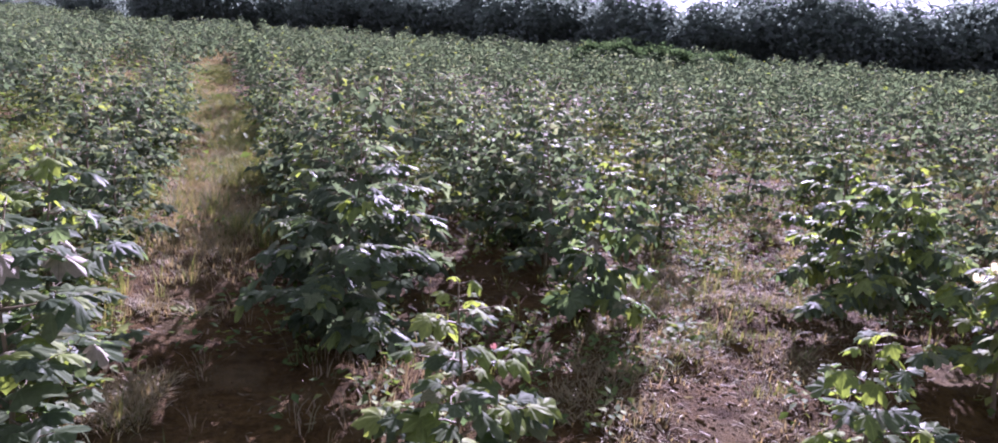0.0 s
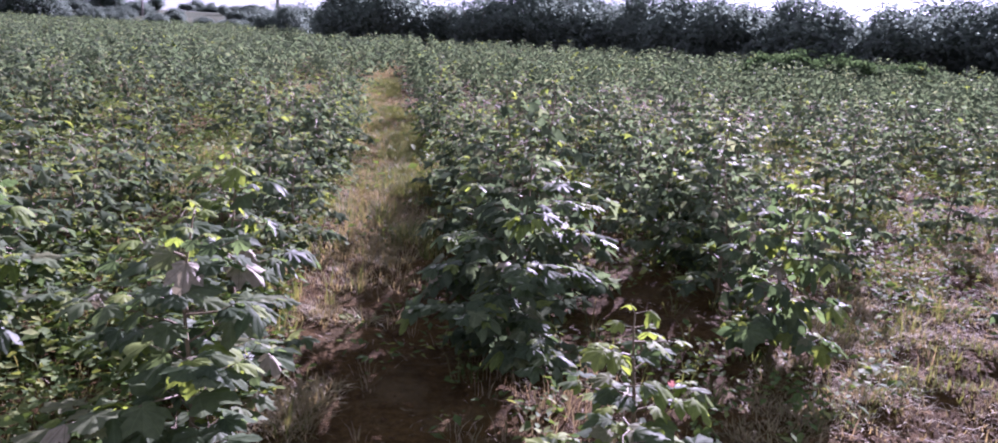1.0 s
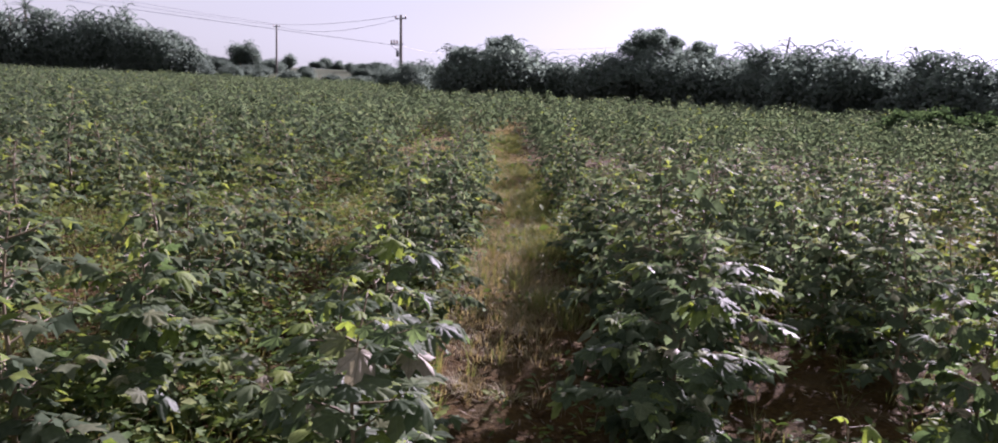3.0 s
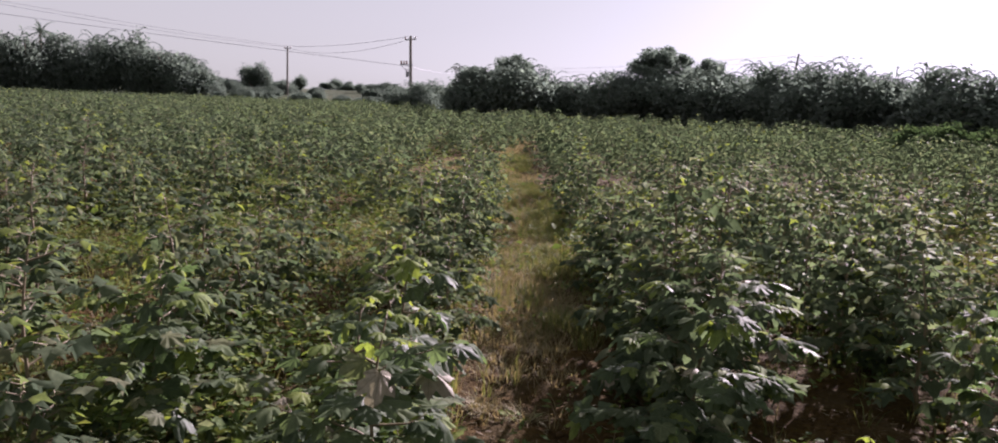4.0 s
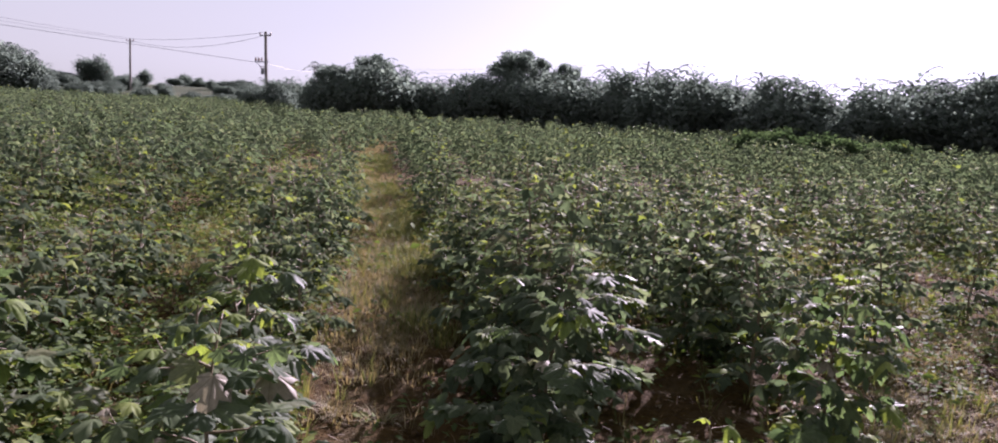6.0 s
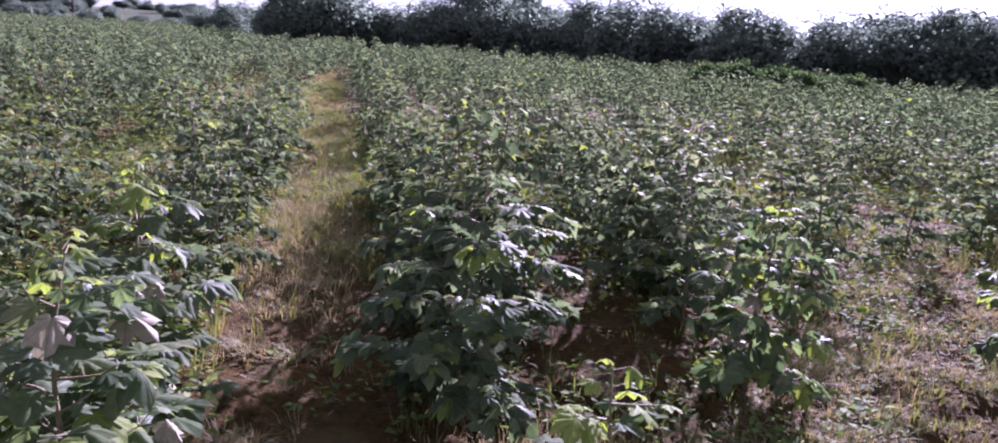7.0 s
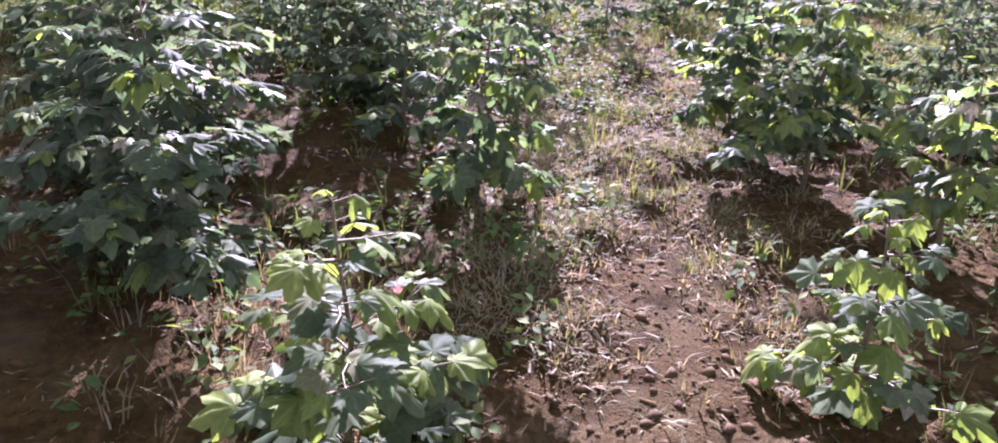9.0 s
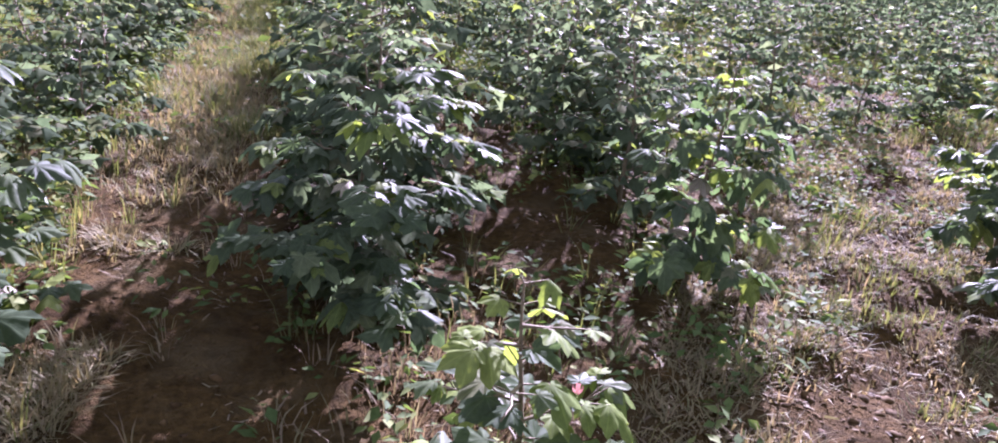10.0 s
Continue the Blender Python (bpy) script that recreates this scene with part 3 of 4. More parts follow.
def far_crop():
    """The rest of the crop, past counting: the farther, the fewer and broader its leaves."""
    p = places[order[THINGS:]]
    r = np.random.default_rng(8)
    dist = np.hypot(p[:, 0], p[:, 1])
    tv = np.array([(0, -0.1, 0), (0.42, 0.35, -0.08), (0, 0.75, -0.2), (-0.42, 0.35, -0.08), (0, 0.3, 0.03)])
    tf = np.array([(0, 1, 4), (1, 2, 4), (2, 3, 4), (3, 0, 4)])
    old, tips = [], []
    for d0, d1, per, big in ((0, 24, 125, 0.135), (24, 45, 70, 0.165), (45, 200, 36, 0.21)):
        q = p[(dist >= d0) & (dist < d1)]
        n = len(q)
        hgt = r.uniform(0.62, 1.06, n) * (0.72 + 0.5 * value_noise(q[:, 0] + 90, q[:, 1] + 90, 2.2, 14))
        rel = r.random((n, per)) ** 0.75
        az = r.random((n, per)) * 2 * np.pi
        rad = (0.5 - 0.38 * rel ** 1.3) * np.sqrt(r.uniform(0.2, 1.0, (n, per)))
        x, y = q[:, :1] + np.cos(az) * rad, q[:, 1:] + np.sin(az) * rad
        loc = np.stack([x, y, ground_z(x, y) + 0.1 + rel * hgt[:, None] * 0.92], 2).reshape(-1, 3)
        size = (big * r.uniform(0.7, 1.2, (n, per)) * (1.1 - 0.4 * rel)).ravel()
        k = n * per
        rot = frames(az.ravel() + r.normal(0, 0.6, k), r.uniform(-0.3, 0.45, k), r.normal(0, 0.3, k), size)
        top = (rel.ravel() > 0.9) & (r.random(k) < 0.06)
        if d0 == 0:
            kind = r.integers(0, 4, k)
            for s in range(4):
                old.append(spread(*LEAF_PLAIN[s], rot[~top & (kind == s)] * 1.15, loc[~top & (kind == s)]))
        else:
            old.append(spread(tv, tf, rot[~top], loc[~top]))
        tips.append(spread(tv, tf, rot[top], loc[top]))
    crop = tagged(new("cotton_crop"), "dense green cotton crop filling the far field", "cotton crop", kind="stuff")
    tagged(part("crop_leaves", trimesh("crop_leaves", *joined(*old), LEAF), crop), kind="stuff")
    tagged(part("crop_tips", trimesh("crop_tips", *joined(*tips), YOUNG), crop), kind="stuff")


far_crop()


# ---- grass, weeds, clods ----
def blades(name, centres, count, length, material, label, category, spread_r=0.05, seed=1, lay=(0.15, 0.9)):
    r = np.random.default_rng(seed)
    k = len(centres) * count
    c = np.repeat(centres, count, 0)
    az = r.random(k) * 2 * np.pi
    off = r.random(k)[:, None] * spread_r * np.stack([np.cos(az), np.sin(az)], 1)
    xy = c + off
    z = ground_z(xy[:, 0], xy[:, 1]) + relief(xy[:, 0], xy[:, 1]) - 0.005
    ln = length * r.uniform(0.45, 1.25, k)
    lean, w = r.uniform(*lay, k), r.uniform(0.0014, 0.0036, k)
    d = np.stack([np.cos(az), np.sin(az)], 1)
    s = np.stack([-d[:, 1], d[:, 0]], 1)
    rows = []
    for t, ww in ((0, 1.0), (0.55, 0.8), (1.0, 0.0)):
        reach = (ln * lean * t ** 1.8)[:, None] * d
        h = z + ln * t * (1 - 0.35 * lean * t)
        for sg in ((1, -1) if ww else (0,)):
            rows.append(np.column_stack([xy + reach + s * (sg * w * ww)[:, None] if sg else xy + reach, h]))
    v = np.stack(rows, 1)
    f = np.array([(0, 1, 3), (0, 3, 2), (2, 3, 4)])
    f = f[None] + (np.arange(k) * 5)[:, None, None]
    ob = new(name, trimesh(name, v.reshape(-1, 3), f.reshape(-1, 3), material))
    tagged(ob, label, category, kind="stuff")


def ground_places(n, seed, x0, x1, y0, y1, patch, cut, bare=0.0, thin=0.0):
    r = np.random.default_rng(seed)
    x, y = r.uniform(x0, x1, n), r.uniform(y0, y1, n)
    k = value_noise(x + 50, y + 50, patch, seed + 1) > cut
    u = x + ROW_LEAN * y
    k &= (np.abs(u - 0.12) > 0.38) | (r.random(n) < np.where(y < 3.4, 0.27, 0.15))      # the trodden strip
    k &= ~((y < 2.5) & (x > -1.0) & (u < -0.2) & (r.random(n) < 0.7))
    k &= ~((y < 2.9) & (u > 0.2) & (u < 0.75) & (r.random(n) < 0.7))
    k &= ~((y > 3.6) & (y < 9) & (u > 1.1) & (u < 1.95) & (r.random(n) < 0.8))
    k &= ~((y < 5.2) & (u > 0.15) & (x < 5) & (r.random(n) < thin))
    if bare:
        k &= (bare_distance(x, y) > bare * r.uniform(0.5, 1.3, n) * np.clip(1.6 - 0.36 * y, 0.12, 1))
    k &= ~((x > 2.42) & (x < 3.2) & (y > 2.1) & (y < 3.9) & (r.random(n) < 0.85))      # shaded soil under the tall plants
    return np.stack([x, y], 1)[k]


blades("green_grass", ground_places(21000, 21, -8, 8, -3.0, 14, 0.8, 0.36, 0.7, 0.72), 8, 0.17, GRASS, "green grass tufts growing between the cotton rows", "grass", 0.05, 31)
blades("dry_grass", ground_places(15000, 22, -8, 8, -3.0, 14, 0.6, 0.42, 0.3, 0.55), 8, 0.09, STRAW, "straw-coloured dry grass tufts on the field soil", "dry grass", 0.06, 32)


def path_grass():
    """The trodden strip between the two middle rows is thick with dry grass."""
    r = np.random.default_rng(23)
    v = 3.6 + 31 * r.random(12000) ** 1.3
    v = v[r.random(12000) < np.clip((v - 4.0) / 2.2, 0.06, 1)]
    u = r.normal(0.0, 0.2, len(v)) * (1 + 0.015 * v) + 0.03 - 0.055 * np.clip(v - 9, 0, 7)
    c = np.stack([u - ROW_LEAN * v, v], 1)
    c = c[value_noise(c[:, 0] + 30, c[:, 1], 0.7, 77) > 0.24]
    for cx, cy, rx, ry in THIN:
        w = r.normal(0, 0.45, (260, 2)) * (rx, ry)
        c = np.concatenate([c, np.stack([cx + w[:, 0] - ROW_LEAN * w[:, 1], cy + w[:, 1]], 1)])
    blades("path_grass", c, 9, 0.085, GOLD, "dry yellow grass along the strip between rows", "dry grass", 0.08, 33, (0.2, 1.5))


path_grass()


def tall_path_grass():
    """Farther along, half-dry grass stands taller in the strip."""
    r = np.random.default_rng(37)
    v = 5.0 + 17 * r.random(4600) ** 1.1
    u = np.where(r.random(len(v)) < 0.6, r.normal(0.42, 0.13, len(v)), r.normal(0.05, 0.3, len(v))) - 0.055 * np.clip(v - 9, 0, 7)
    c = np.stack([u - ROW_LEAN * v, v], 1)
    c = c[value_noise(c[:, 0] + 12, c[:, 1] + 6, 0.6, 78) > 0.36]
    blades("tall_path_grass", c, 7, 0.15, GRASS, "half-dry green grass standing in the strip", "grass", 0.07, 38, (0.2, 1.0))
    n = 420
    c = np.stack([r.uniform(-0.85, -0.5, n), r.uniform(2.5, 3.8, n)], 1)
    c = c[value_noise(c[:, 0] + 3, c[:, 1] + 8, 0.4, 79) > 0.45]
    blades("edge_grass", c, 7, 0.09, GOLD, "matted yellow grass along the edge of the row", "dry grass", 0.06, 39, (0.4, 1.7))


tall_path_grass()
r_tuft = np.random.default_rng(35)
blades("brown_stalks", np.stack([r_tuft.normal(0.5, 0.2, 90), r_tuft.normal(2.8, 0.4, 90)], 1), 5, 0.12, STRAW, "withered brown weed stalks beside a cotton plant", "dry weeds", 0.08, 36)


def strip_grass():
    """Thin yellowing grass that creeps over the bare strip from its sides."""
    r = np.random.default_rng(29)
    n = 15000
    x, y = r.uniform(0.9, 4.6, n), r.uniform(1.9, 6.5, n)
    d = bare_distance(x, y)
    k = (d < 0.75) & (r.random(n) < np.clip((d + 0.16 * y - 0.45) * 1.4, 0.02, 0.9)) & (value_noise(x + 4, y, 0.3, 41) > 0.42) & ((x < 2.45) | (y > 3.9) | (r.random(n) < 0.15))
    blades("strip_grass", np.stack([x, y], 1)[k], 8, 0.055, GOLD, "thin yellowing grass creeping over bare soil", "dry grass", 0.07, 34, (0.4, 1.7))
    k = (d < 0.5) & (x < 2.5 + 0.6 * (y > 3.6)) & (y > 2.7) & (r.random(n) < 0.4) & (value_noise(x + 14, y + 3, 0.22, 43) > 0.55)
    blades("short_green_grass", np.stack([x, y], 1)[k], 7, 0.06, GRASS, "short yellow-green grass sprouting on bare soil", "grass", 0.04, 45, (0.2, 1.2))


strip_grass()


def weeds():
    c = ground_places(18500, 24, -8, 8, -3.0, 14, 0.7, 0.36, 0.62, 0.45)
    r = np.random.default_rng(25)
    n = 12
    k = len(c) * n
    az = r.random(k) * 2 * np.pi
    hgt = np.repeat(r.uniform(0.04, 0.3, len(c)) * np.where(c[:, 0] + ROW_LEAN * c[:, 1] < -0.3, 1.0, 0.6), n) * r.random(k)
    rad = r.uniform(0.01, 0.08, k)
    cc = np.repeat(c, n, 0)
    x, y = cc[:, 0] + np.cos(az) * rad, cc[:, 1] + np.sin(az) * rad
    loc = np.stack([x, y, relief(x, y) + 0.01 + hgt], 1)
    rot = frames(az, r.uniform(-0.5, 0.5, k), r.normal(0, 0.4, k), r.uniform(0.025, 0.065, k))
    tv = np.array([(0, 0, 0), (0.28, 0.45, 0.05), (0, 1, -0.1), (-0.28, 0.45, 0.05)])
    tf = np.array([(0, 1, 2), (0, 2, 3)])
    sets = [spread(tv, tf, rot, loc)]
    c = ground_places(15000, 44, -24, 20, 7, 38, 0.9, 0.3)      # farther off: fewer, broader leaves
    k = len(c) * 5
    x, y = np.repeat(c, 5, 0).T + r.normal(0, 0.12, (2, k))
    rot = frames(r.random(k) * 6.28, r.uniform(-0.4, 0.4, k), r.normal(0, 0.4, k), r.uniform(0.06, 0.13, k))
    sets.append(spread(tv, tf, rot, np.stack([x, y, relief(x, y) + r.uniform(0.02, 0.22, k)], 1)))
    c = np.stack([r.uniform(-2.9, -1.0, 190), r.uniform(1.5, 4.6, 190)], 1)
    k = len(c) * 26
    az, up = r.random(k) * 6.28, r.random(k)
    x, y = np.repeat(c, 26, 0).T + np.stack([np.cos(az), np.sin(az)]) * (0.02 + 0.09 * r.random(k) * (1.1 - up))
    rot = frames(az, r.uniform(-0.5, 0.4, k), r.normal(0, 0.4, k), r.uniform(0.03, 0.075, k))
    sets.append(spread(tv, tf, rot, np.stack([x, y, relief(x, y) + 0.02 + up * np.repeat(r.uniform(0.1, 0.36, len(c)), 26)], 1)))
    ob = new("weeds", trimesh("weeds", *joined(*sets), WEED))
    tagged(ob, "small broad-leaved green weeds among the grass", "weeds", kind="stuff")


weeds()


def grass_tuft(x, y, seed, blades_n, length):
    """A tuft of long blades that rise and arch over to the ground."""
    r = np.random.default_rng(seed)
    v, f = [], []
    for k in range(blades_n):
        a, ln, bow = r.random() * 6.28, length * r.uniform(0.6, 1.2), r.uniform(0.5, 1.3)
        d, s = np.array([math.cos(a), math.sin(a), 0]), np.array([-math.sin(a), math.cos(a), 0])
        q, el, o = d * r.uniform(0, 0.03), 1.45, len(v)
        for c in range(6):
            w = 0.0055 * (1 - (c / 5) ** 2) + 0.0005
            v += [q - s * w, q + s * w]
            q = q + (d * math.cos(el) + np.array([0, 0, math.sin(el)])) * ln / 5
            el -= bow * (0.25 + 0.18 * c)
        for c in range(5):
            i = o + 2 * c
            f += [(i, i + 1, i + 3), (i, i + 3, i + 2)]
    ob = new("grass_tuft", trimesh("grass_tuft", np.array(v), np.array(f), GRASS))
    ob.location = (x, y, float(relief(np.array(x), np.array(y))))
    tagged(ob, "tuft of long arching green grass below cotton plants", "grass tuft", "grass tufts")


for k, (x, y, n, ln) in enumerate(((-2.02, 2.66, 34, 0.36), (-1.9, 2.42, 22, 0.26), (-3.1, 3.4, 26, 0.3), (-1.62, 3.75, 20, 0.24), (-1.45, 2.2, 18, 0.22), (0.72, 2.62, 20, 0.12), (2.35, 2.7, 16, 0.14))):
    grass_tuft(x, y, 300 + k, n, ln)


def clods():
    r = np.random.default_rng(26)
    n = 60000
    x, y = r.uniform(-1.5, 5.5, n), r.uniform(0.6, 7.5, n)
    size = 0.0025 + 0.008 * r.random(n) ** 2 + 0.02 * r.random(n) ** 14
    k = (bare_distance(x, y) < 0.75 * r.uniform(0.7, 1.2, n)) | (r.random(n) < 0.12)
    x, y, size = x[k], y[k], size[k]
    big = np.zeros(len(x), bool)
    near = np.flatnonzero((x > 0.6) & (x < 3.2) & (y > 1.4) & (y < 4.2))
    big[near[np.argsort(-size[near])[:280]]] = True
    bm = bmesh.new()
    bmesh.ops.create_icosphere(bm, subdivisions=1, radius=1)
    tv = np.array([v.co[:] for v in bm.verts])
    tf = np.array([[v.index for v in f.verts] for f in bm.faces])
    bm.free()
    m = len(x)
    sets = []
    kind = r.integers(0, 12, m)
    for q in range(12):
        s = (kind == q) & ~big
        shape = tv * r.uniform(0.4, 1.4, (len(tv), 1)) * np.array([1, r.uniform(0.6, 1), r.uniform(0.5, 0.8)])
        rot = frames(r.random(s.sum()) * 6.28, r.uniform(-0.4, 0.4, s.sum()), r.normal(0, 0.3, s.sum()), size[s])
        loc = np.stack([x[s], y[s], relief(x[s], y[s]) + size[s] * 0.05], 1)
        sets.append(spread(shape, tf, rot, loc))
        lump = trimesh("clod", shape, tf, SHADED_CLOD)
        for i in np.flatnonzero((kind == q) & big):
            m = pose(x[i], y[i], float(relief(x[i:i + 1], y[i:i + 1])[0] + size[i] * 0.1), r.uniform(-20, 20), r.uniform(-20, 20), r.uniform(0, 360))
            part("clod", lump, soil, "", m @ Matrix.Diagonal((size[i], size[i], size[i] * 0.8, 1)))
    ob = new("soil_clods", trimesh("soil_clods", *joined(*sets), SHADED_CLOD))
    tagged(ob, "loose red-brown soil clods and small stones", "clods", kind="stuff")


clods()


def litter():
    """Bits of straw and dead leaf lying on the soil."""
    r = np.random.default_rng(27)
    n = 9000
    x, y = r.uniform(-1.5, 5.0, n), r.uniform(0.6, 7.0, n)
    k = value_noise(x + 9, y, 0.5, 28) > 0.4
    x, y = x[k], y[k]
    n = len(x)
    tv = np.array([(-0.09, 0, 0), (0.09, 0, 0), (0.05, 1, 0.05), (-0.05, 1, 0.05)])
    rot = frames(r.random(n) * 6.28, r.uniform(-0.35, 0.2, n), r.normal(0, 0.5, n), r.uniform(0.01, 0.05, n))
    ob = new("straw_litter", trimesh("straw_litter", *spread(tv, np.array([(0, 1, 2), (0, 2, 3)]), rot, np.stack([x, y, relief(x, y) + 0.006], 1)), STRAW))
    tagged(ob, "bits of dry straw and dead leaf on soil", "litter", kind="stuff")


litter()


# ---- thorn scrub and trees beyond the field ----
def crown_mesh(name, seed, width, height, leaves, lobes, base=0.0, size=0.19, twigs=55, material=HAZED_SCRUB):
    """A crown of many small leaves gathered in uneven lobes, with thin arching twigs that stick out on top."""
    r = np.random.default_rng(seed)
    sets = []
    loc = []
    for k in range(lobes):
        a, q = r.random() * 2 * math.pi, math.sqrt(r.random())
        cx, cy = math.cos(a) * q * width * 0.36, math.sin(a) * q * width * 0.3
        rz = height * r.uniform(0.2, 0.32)
        cz = base + rz * 0.7 + (height - base - 1.7 * rz) * r.uniform(0.0, 1.0) * (1 - 0.35 * q)
        rx = width * r.uniform(0.14, 0.24)
        n = leaves // lobes
        d = r.normal(size=(n, 3))
        d /= np.linalg.norm(d, axis=1)[:, None]
        d *= (r.uniform(0.25, 1, (n, 1)) ** 0.45) * (1 + 0.18 * r.normal(size=(n, 1)))
        loc.append(np.array([cx, cy, cz]) + d * np.array([rx, rx, rz]))
    loc = np.concatenate(loc)
    loc = loc[loc[:, 2] > 0.02]
    n = len(loc)
    tv = np.array([(0, 0, 0), (0.44, 0.5, 0.08), (0, 1, 0), (-0.44, 0.5, 0.08)])
    tf = np.array([(0, 1, 2), (0, 2, 3)])
    sets.append(spread(tv, tf, frames(r.random(n) * 6.28, r.uniform(-0.6, 0.9, n), r.normal(0, 0.6, n), r.uniform(0.55, 1.2, n) * size), loc))
    high = loc[loc[:, 2] > np.quantile(loc[:, 2], 0.9)]
    for k in range(twigs):
        p = high[r.integers(len(high))].copy()
        a, up, ln = r.random() * 6.28, r.uniform(0.4, 1.2), r.uniform(0.14, 0.26)
        for s in range(5):
            q = p + np.array([math.cos(a), math.sin(a), up]) * ln
            up -= r.uniform(0.25, 0.5)
            sets.append(tube(p, q, 0.024 * (1 - 0.16 * s), 0.024 * (0.84 - 0.16 * s), 3))
            if s:
                m = 7
                sets.append(spread(tv, tf, frames(r.random(m) * 6.28, r.uniform(-0.3, 0.9, m), r.normal(0, 0.4, m), np.full(m, size * 0.45)), p + (q - p) * r.random((m, 1))))
            p = q
    return trimesh(name, *joined(*sets), material)


def trunk_mesh(seed, height, limbs, radius):
    r = np.random.default_rng(seed)
    sets = []
    for k in range(limbs):
        a, p = r.random() * 6.28, np.array([0, 0, -0.1])
        up = r.uniform(0.8, 1.6)
        for s in range(4):
            q = p + np.array([math.cos(a), math.sin(a), up]) * height / 6
            a += r.normal(0, 0.4)
            sets.append(tube(p, q, radius * (1 - 0.2 * s), radius * (0.8 - 0.2 * s), 6))
            p = q
    return trimesh("trunk", *joined(*sets), BARK, True)


def shrub(kind, label, category, group, crown, trunk):
    root = tagged(new(kind), label, category, group)
    part("trunk", trunk, root)
    part("crown", crown, root)
    return root


bush_kinds = []
for k in range(4):
    bush_kinds.append(shrub("thorn_bush", "dense grey-green thorn scrub bush at the field's edge", "bush", "thorn scrub round the field",
                            crown_mesh("crown", 60 + k, 5.4, 3.3, 14000, 30), trunk_mesh(70 + k, 2.6, 6, 0.07)))
green_bush = shrub("green_bush", "low soft green bush at the edge of the cotton", "bush", "green bushes in the field",
                   crown_mesh("crown", 95, 5.0, 3.3, 12000, 20, 0.0, 0.3, 8, BUSH), trunk_mesh(96, 2.4, 5, 0.07))
low_tree = shrub("round_tree", "broad uneven tree crown on the far rise", "tree", "trees beyond the field",
                 crown_mesh("crown", 83, 4.8, 4.4, 9000, 11, 0.0, 0.22, 10), trunk_mesh(84, 3.0, 4, 0.13))
def clumped_crown(seed, width, height, base, clumps, leaves):
    """A crown whose small leaves gather in firm rounded clumps, with sky between the outer ones."""
    r = np.random.default_rng(seed)
    loc = []
    for k in range(clumps):
        a, q = k * 2.4, math.sqrt((k + 0.5) / clumps)
        up = r.uniform(-0.4, 1.0) * math.sqrt(1.02 - q * q) if k % 3 else math.sqrt(1.02 - q * q)
        c = np.array([math.cos(a) * q * width * 0.42, math.sin(a) * q * width * 0.42, base + (height - base) * (0.42 + 0.42 * up)])
        d = r.normal(size=(leaves, 3))
        d *= (r.random((leaves, 1)) ** 0.4) / np.linalg.norm(d, axis=1)[:, None]
        loc.append(c + d * r.uniform(0.09, 0.16) * width * np.array([1, 1, 0.8]))
    loc = np.concatenate(loc)
    n = len(loc)
    tv = np.array([(0, 0, 0), (0.3, 0.5, 0.06), (0, 1, 0), (-0.3, 0.5, 0.06)])
    rot = frames(r.random(n) * 6.28, r.uniform(-0.6, 0.9, n), r.normal(0, 0.6, n), r.uniform(0.1, 0.2, n))
    return trimesh("crown", *spread(tv, np.array([(0, 1, 2), (0, 2, 3)]), rot, loc), HAZED_SCRUB)


tree_kind = shrub("round_tree", "dark clump-leaved tree rising above the scrub", "tree", "trees beyond the field",
                  clumped_crown(81, 4.2, 4.6, 1.5, 34, 420), trunk_mesh(82, 2.8, 4, 0.1))


def stand(things, used, k, x, y, sx, sz, turn):
    m = pose(x, y, float(ground_z(np.array(x), np.array(y))), 0, 0, turn) @ Matrix.Diagonal((sx, sx, sz, 1))
    if k in used:
        copy_thing(things[k], m).matrix_basis = m
    else:
        used.add(k)
        things[k].matrix_basis = m


def polar(az, d):
    return d * math.sin(radians(az)), d * math.cos(radians(az)) - 0.1


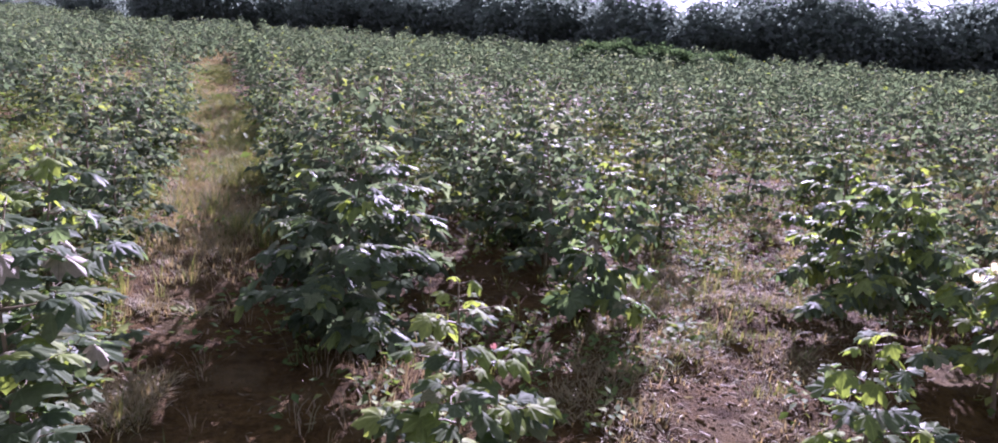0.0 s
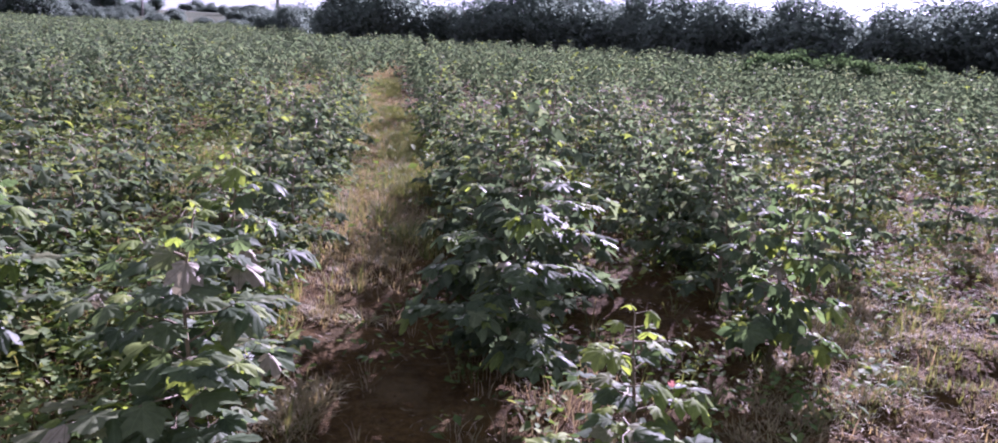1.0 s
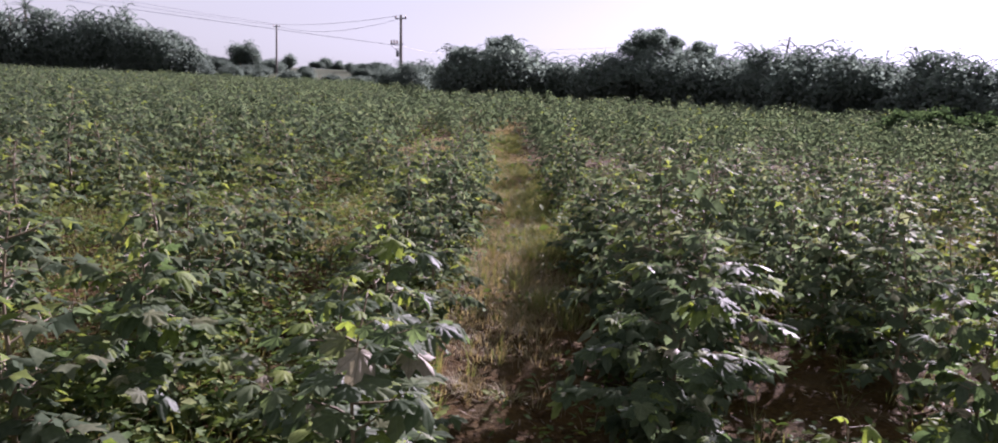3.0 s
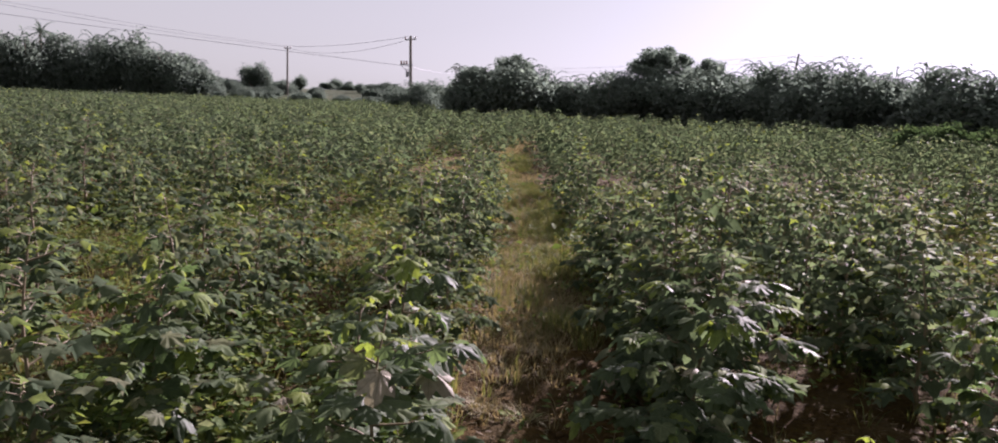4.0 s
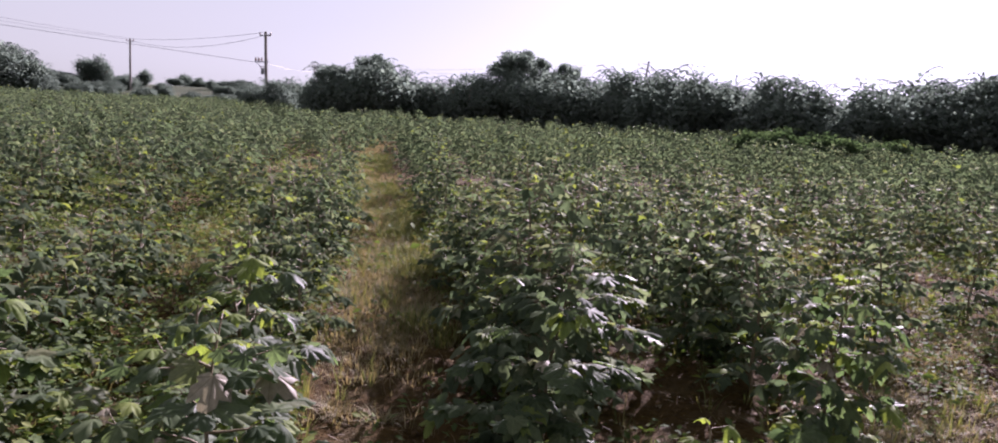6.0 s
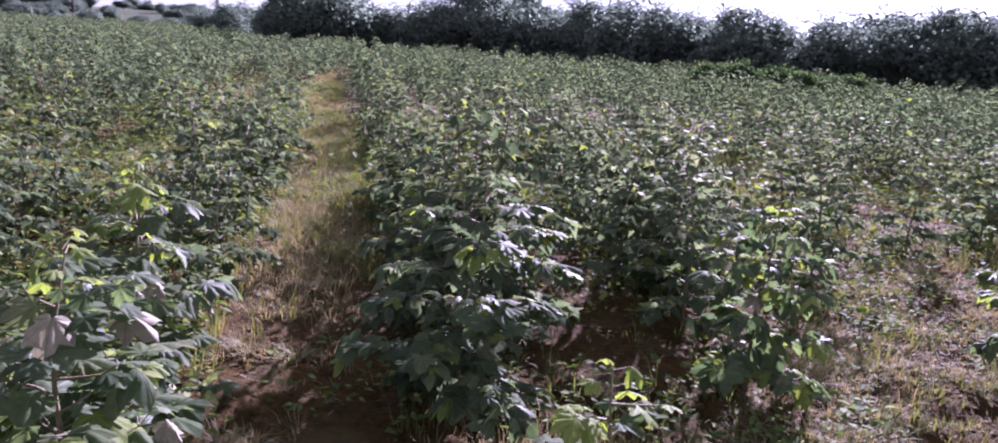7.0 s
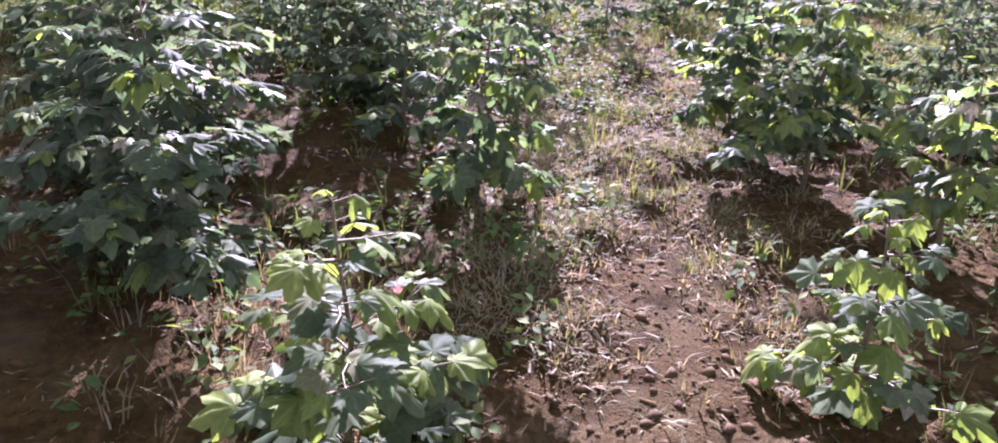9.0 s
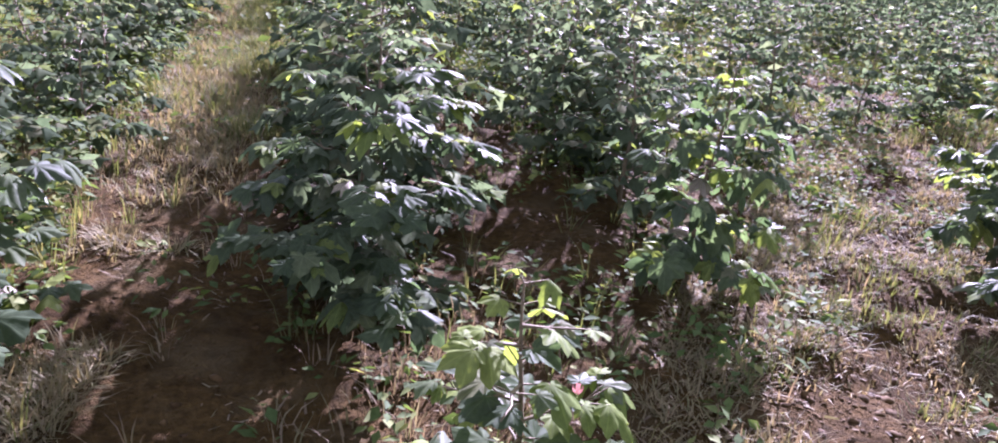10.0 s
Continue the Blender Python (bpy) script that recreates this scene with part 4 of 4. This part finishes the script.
def scrub_line():
    r = np.random.default_rng(91)
    used = set()
    n = 0
    # (from azimuth, to azimuth, distance at each end, height at each end)
    for a0, a1, d0, d1, h0, h1 in ((-14.6, -9, 54, 54, 3.3, 4.0), (-9, -2, 54.5, 54, 3.3, 3.3), (-2, 6, 53, 50, 3.5, 3.8), (6, 14, 49, 46, 3.95, 3.75),
                                   (14, 24.5, 45, 44, 3.75, 3.3), (26, 48, 44, 43, 4.0, 4.0), (-60, -34.6, 103, 106, 7.6, 7.2)):
        arc = radians(a1 - a0) * (d0 + d1) / 2
        m = max(2, round(arc / (2.2 if h0 < 5 else 4.0)))
        for k in range(m):
            t = (k + 0.5) / m
            x, y = polar(a0 + (a1 - a0) * t + r.normal(0, 0.2), d0 + (d1 - d0) * t + r.uniform(0, 3.0))
            h = (h0 + (h1 - h0) * t) * r.uniform(0.9, 1.06)
            stand(bush_kinds, used, n % 4, x, y, h / 3.3 * r.uniform(0.95, 1.15) if h < 5 else 1.5, h / 3.3 * 1.12, r.uniform(0, 360))
            n += 1
    # feathery end of the taller thicket, the clump at the pole, bushes on the rise
    for az, d, h in ((-34.0, 107, 6.6), (-33.0, 108, 5.8), (-32.1, 108, 4.6), (-31.3, 109, 3.2), (-18.0, 70, 2.6), (-17.0, 68, 2.9), (-15.6, 78, 3.3), (-16.6, 67, 1.7),
                     (-29.0, 100, 2.2), (-27.2, 96, 1.8), (-25.2, 92, 1.9), (-24.0, 108, 1.8), (-22.7, 143, 2.2), (-21.8, 138, 1.6), (-21.0, 128, 1.6), (-26.2, 120, 2.0),
                     (-20.2, 100, 1.4), (-19.2, 112, 1.5)):
        x, y = polar(az, d)
        stand(bush_kinds, used, n % 4, x, y, h / 3.3 * 0.9, h / 3.3, r.uniform(0, 360))
        n += 1
    for k in range(46):
        az, d = r.uniform(-31, -14.5), r.uniform(99, 150)
        x, y = polar(az, d)
        stand(bush_kinds, used, n % 4, x, y, r.uniform(0.5, 0.9), r.uniform(0.28, 0.55), r.uniform(0, 360))
        n += 1
    used = set()
    for az, d, h in ((16.6, 28, 1.35), (18.2, 27.5, 1.5), (19.8, 28.2, 1.3), (21.4, 28.5, 1.4), (23.0, 29, 1.2), (25.2, 30, 1.25)):
        x, y = polar(az, d)
        stand([green_bush], used, 0, x, y, 0.42, h / 3.3, az * 53)
    used = set()
    for az, d, h, wide in ((-10.3, 57, 4.9, 3.5), (0.25, 57, 5.8, 5.0), (3.4, 57, 5.0, 2.7), (30.2, 48, 4.3, 3.8), (-13.0, 56, 3.9, 3.0)):
        x, y = polar(az, d)
        stand([tree_kind], used, 0, x, y, wide / 4.2, h / 4.6, az * 37)
    used = set()
    for az, d, h in ((-28.2, 127, 5.0), (-27.8, 128, 3.9), (-25.1, 128, 3.0)):
        x, y = polar(az, d)
        stand([low_tree], used, 0, x, y, h / 4.4, h / 4.4, az * 41)


scrub_line()


def palm():
    """A young palm whose fan stands out of the thicket."""
    r = np.random.default_rng(5)
    x, y = polar(-40.9, 111)
    root = tagged(new("palm_tree"), "small dark palm rising out of the thicket", "palm")
    root.location = (x, y, 0)
    sets = [tube((0, 0, 1.0 * k - 0.1), (0.03 * k, 0, 1.0 * k + 0.95), 0.2 - 0.01 * k, 0.19 - 0.01 * k, 8) for k in range(8)]
    part("trunk", trimesh("trunk", *joined(*sets), BARK, True), root)
    for k in range(13):
        a, el = k * 2.4, r.uniform(-0.1, 1.3)
        fs = []
        p = np.array([0.2, 0, 7.5])
        for s in range(6):
            q = p + np.array([math.cos(a) * math.cos(el), math.sin(a) * math.cos(el), math.sin(el)]) * 0.4
            fs.append(tube(p, q, 0.03 - 0.004 * s, 0.026 - 0.004 * s, 4))
            tv = np.array([(0, 0, 0), (0.13, 0.5, 0), (0, 1, -0.1), (-0.13, 0.5, 0)])
            for sg in (-1, 1):
                fs.append(spread(tv, np.array([(0, 1, 2), (0, 2, 3)]), frames(np.full(3, a + sg * 0.8), np.full(3, -el * 0.7), np.zeros(3), np.full(3, 0.5 - 0.04 * s)), p + (q - p) * np.array([[0.1], [0.4], [0.7]])))
            p, el = q, el - 0.17
        part("frond", trimesh("frond", *joined(*fs), HAZED_SCRUB), root)


palm()


# ---- power line ----
def box(x0, y0, z0, x1, y1, z1):
    v = np.array([(x, y, z) for x in (x0, x1) for y in (y0, y1) for z in (z0, z1)])
    q = [(0, 1, 3, 2), (4, 6, 7, 5), (0, 4, 5, 1), (2, 3, 7, 6), (0, 2, 6, 4), (1, 5, 7, 3)]
    return v, np.array([t for a, b, c, d in q for t in ((a, b, c), (a, c, d))])


def pole(x, y, height, lean, arms, turn, label, gear=False):
    root = tagged(new("utility_pole"), label, "utility pole", "poles of the power line")
    z = float(ground_z(np.array(x), np.array(y)))
    root.matrix_basis = pose(x, y, z, 0, lean, turn)
    part("post", trimesh("post", *tube((0, 0, -0.3), (0, 0, height), 0.17, 0.12, 10), CONCRETE, True), root)
    for h, half in arms:
        arm = part("crossarm", trimesh("crossarm", *box(-half, -0.16, h - 0.05, half, -0.09, h + 0.05), STEEL), root)
        for sx in (-half * 0.9, half * 0.9):
            part("insulator", trimesh("insulator", *joined(tube((sx, -0.125, h + 0.05), (sx, -0.125, h + 0.13), 0.03, 0.07, 8), tube((sx, -0.125, h + 0.13), (sx, -0.125, h + 0.25), 0.08, 0.04, 8)), GLAZE, True), arm)
    if gear:
        frame_part = part("switch_bracket", trimesh("switch_bracket", *joined(box(-0.95, -0.16, 4.38, 0.25, -0.08, 4.46), box(-0.55, -0.16, 3.95, -0.1, -0.08, 4.02), tube((-0.9, -0.12, 4.4), (-0.1, -0.12, 3.6), 0.03, 0.03, 5)), STEEL), root, "steel bracket with switch gear")
        for sx in (-0.85, -0.6, -0.35):
            part("insulator", trimesh("insulator", *joined(tube((sx, -0.12, 4.46), (sx, -0.12, 4.56), 0.04, 0.09, 8), tube((sx, -0.12, 4.56), (sx, -0.12, 4.8), 0.09, 0.04, 8)), GLAZE, True), frame_part)
        part("switch_box", trimesh("switch_box", *box(-0.42, -0.3, 3.3, -0.16, -0.1, 3.85), STEEL), root, "grey switch box")
    return root


P1, P2, P3, P4 = (-22.45, 71.2), (-52.2, 106.8), (16.4, 109.0), (-42.3, 164.5)
pole(*P1, 7.03, -1.2, [(6.7, 0.5)], 12, "tall weathered power pole with crossarm and switch gear", True)
pole(*P2, 6.8, 0.3, [(6.5, 0.45)], 25, "plain thin power pole on the far rise")
pole(*P3, 8.15, 7, [(7.0, 0.8)], 0, "leaning power pole with crossarm above the scrub")
pole(*P4, 5.95, 2, [(5.5, 0.6)], 15, "distant thin power pole with crossarm")


def wire(a, b, sag, label):
    n, sides = 24, 4
    a, b = np.array(a), np.array(b)
    side = np.cross(b - a, (0, 0, 1))
    side /= np.linalg.norm(side)
    v, f = [], []
    for k in range(n + 1):
        p = a + (b - a) * (k / n) - np.array([0, 0, 4 * sag * (k / n) * (1 - k / n)])
        for q in range(sides):
            t = q * 2 * math.pi / sides
            v.append(p + 0.017 * (math.cos(t) * side + np.array([0, 0, math.sin(t)])))
    for k in range(n):
        for q in range(sides):
            c, d = k * sides + q, k * sides + (q + 1) % sides
            f += [(c, d, d + sides), (c, d + sides, c + sides)]
    ob = new("power_wire", trimesh("power_wire", v, f, WIRE, True))
    tagged(ob, label, "wire", "overhead wires")


sag_label = "thin sagging overhead wire between power poles"
P5 = (-75.0, 58.1)
pole(*P5, 11.4, 0, [(11.1, 0.5)], 60, "tall weathered power pole beyond the thicket")
wire((P5[0], P5[1], 9.3), (-22.45, 71.2, 4.25), 0.1, sag_label)
wire((P5[0], P5[1], 11.3), (P2[0], P2[1], 8.0), 0.4, sag_label)
wire((P5[0] + 0.4, P5[1], 11.2), (P2[0] - 0.4, P2[1], 7.9), 0.7, sag_label)
wire((P2[0], P2[1], 8.0), (P1[0] - 0.4, P1[1], 6.95), 0.35, sag_label)
wire((P2[0] + 0.4, P2[1], 7.7), (P1[0] + 0.4, P1[1], 6.9), 1.0, sag_label)
wire((P1[0], P1[1], 4.25), (P4[0], P4[1], 6.8), 0.3, sag_label)
wire((P4[0] - 0.5, P4[1], 7.9), (P3[0] - 0.8, P3[1], 7.75), 1.2, sag_label)
wire((P4[0] + 0.5, P4[1], 7.7), (P3[0] + 0.2, P3[1], 8.5), 0.8, sag_label)
wire((P3[0] - 0.8, P3[1], 7.75), (60.0, 84.0, 6.5), 0.6, sag_label)
wire((P3[0] + 0.3, P3[1], 8.5), (60.5, 84.0, 7.0), 0.6, sag_label)
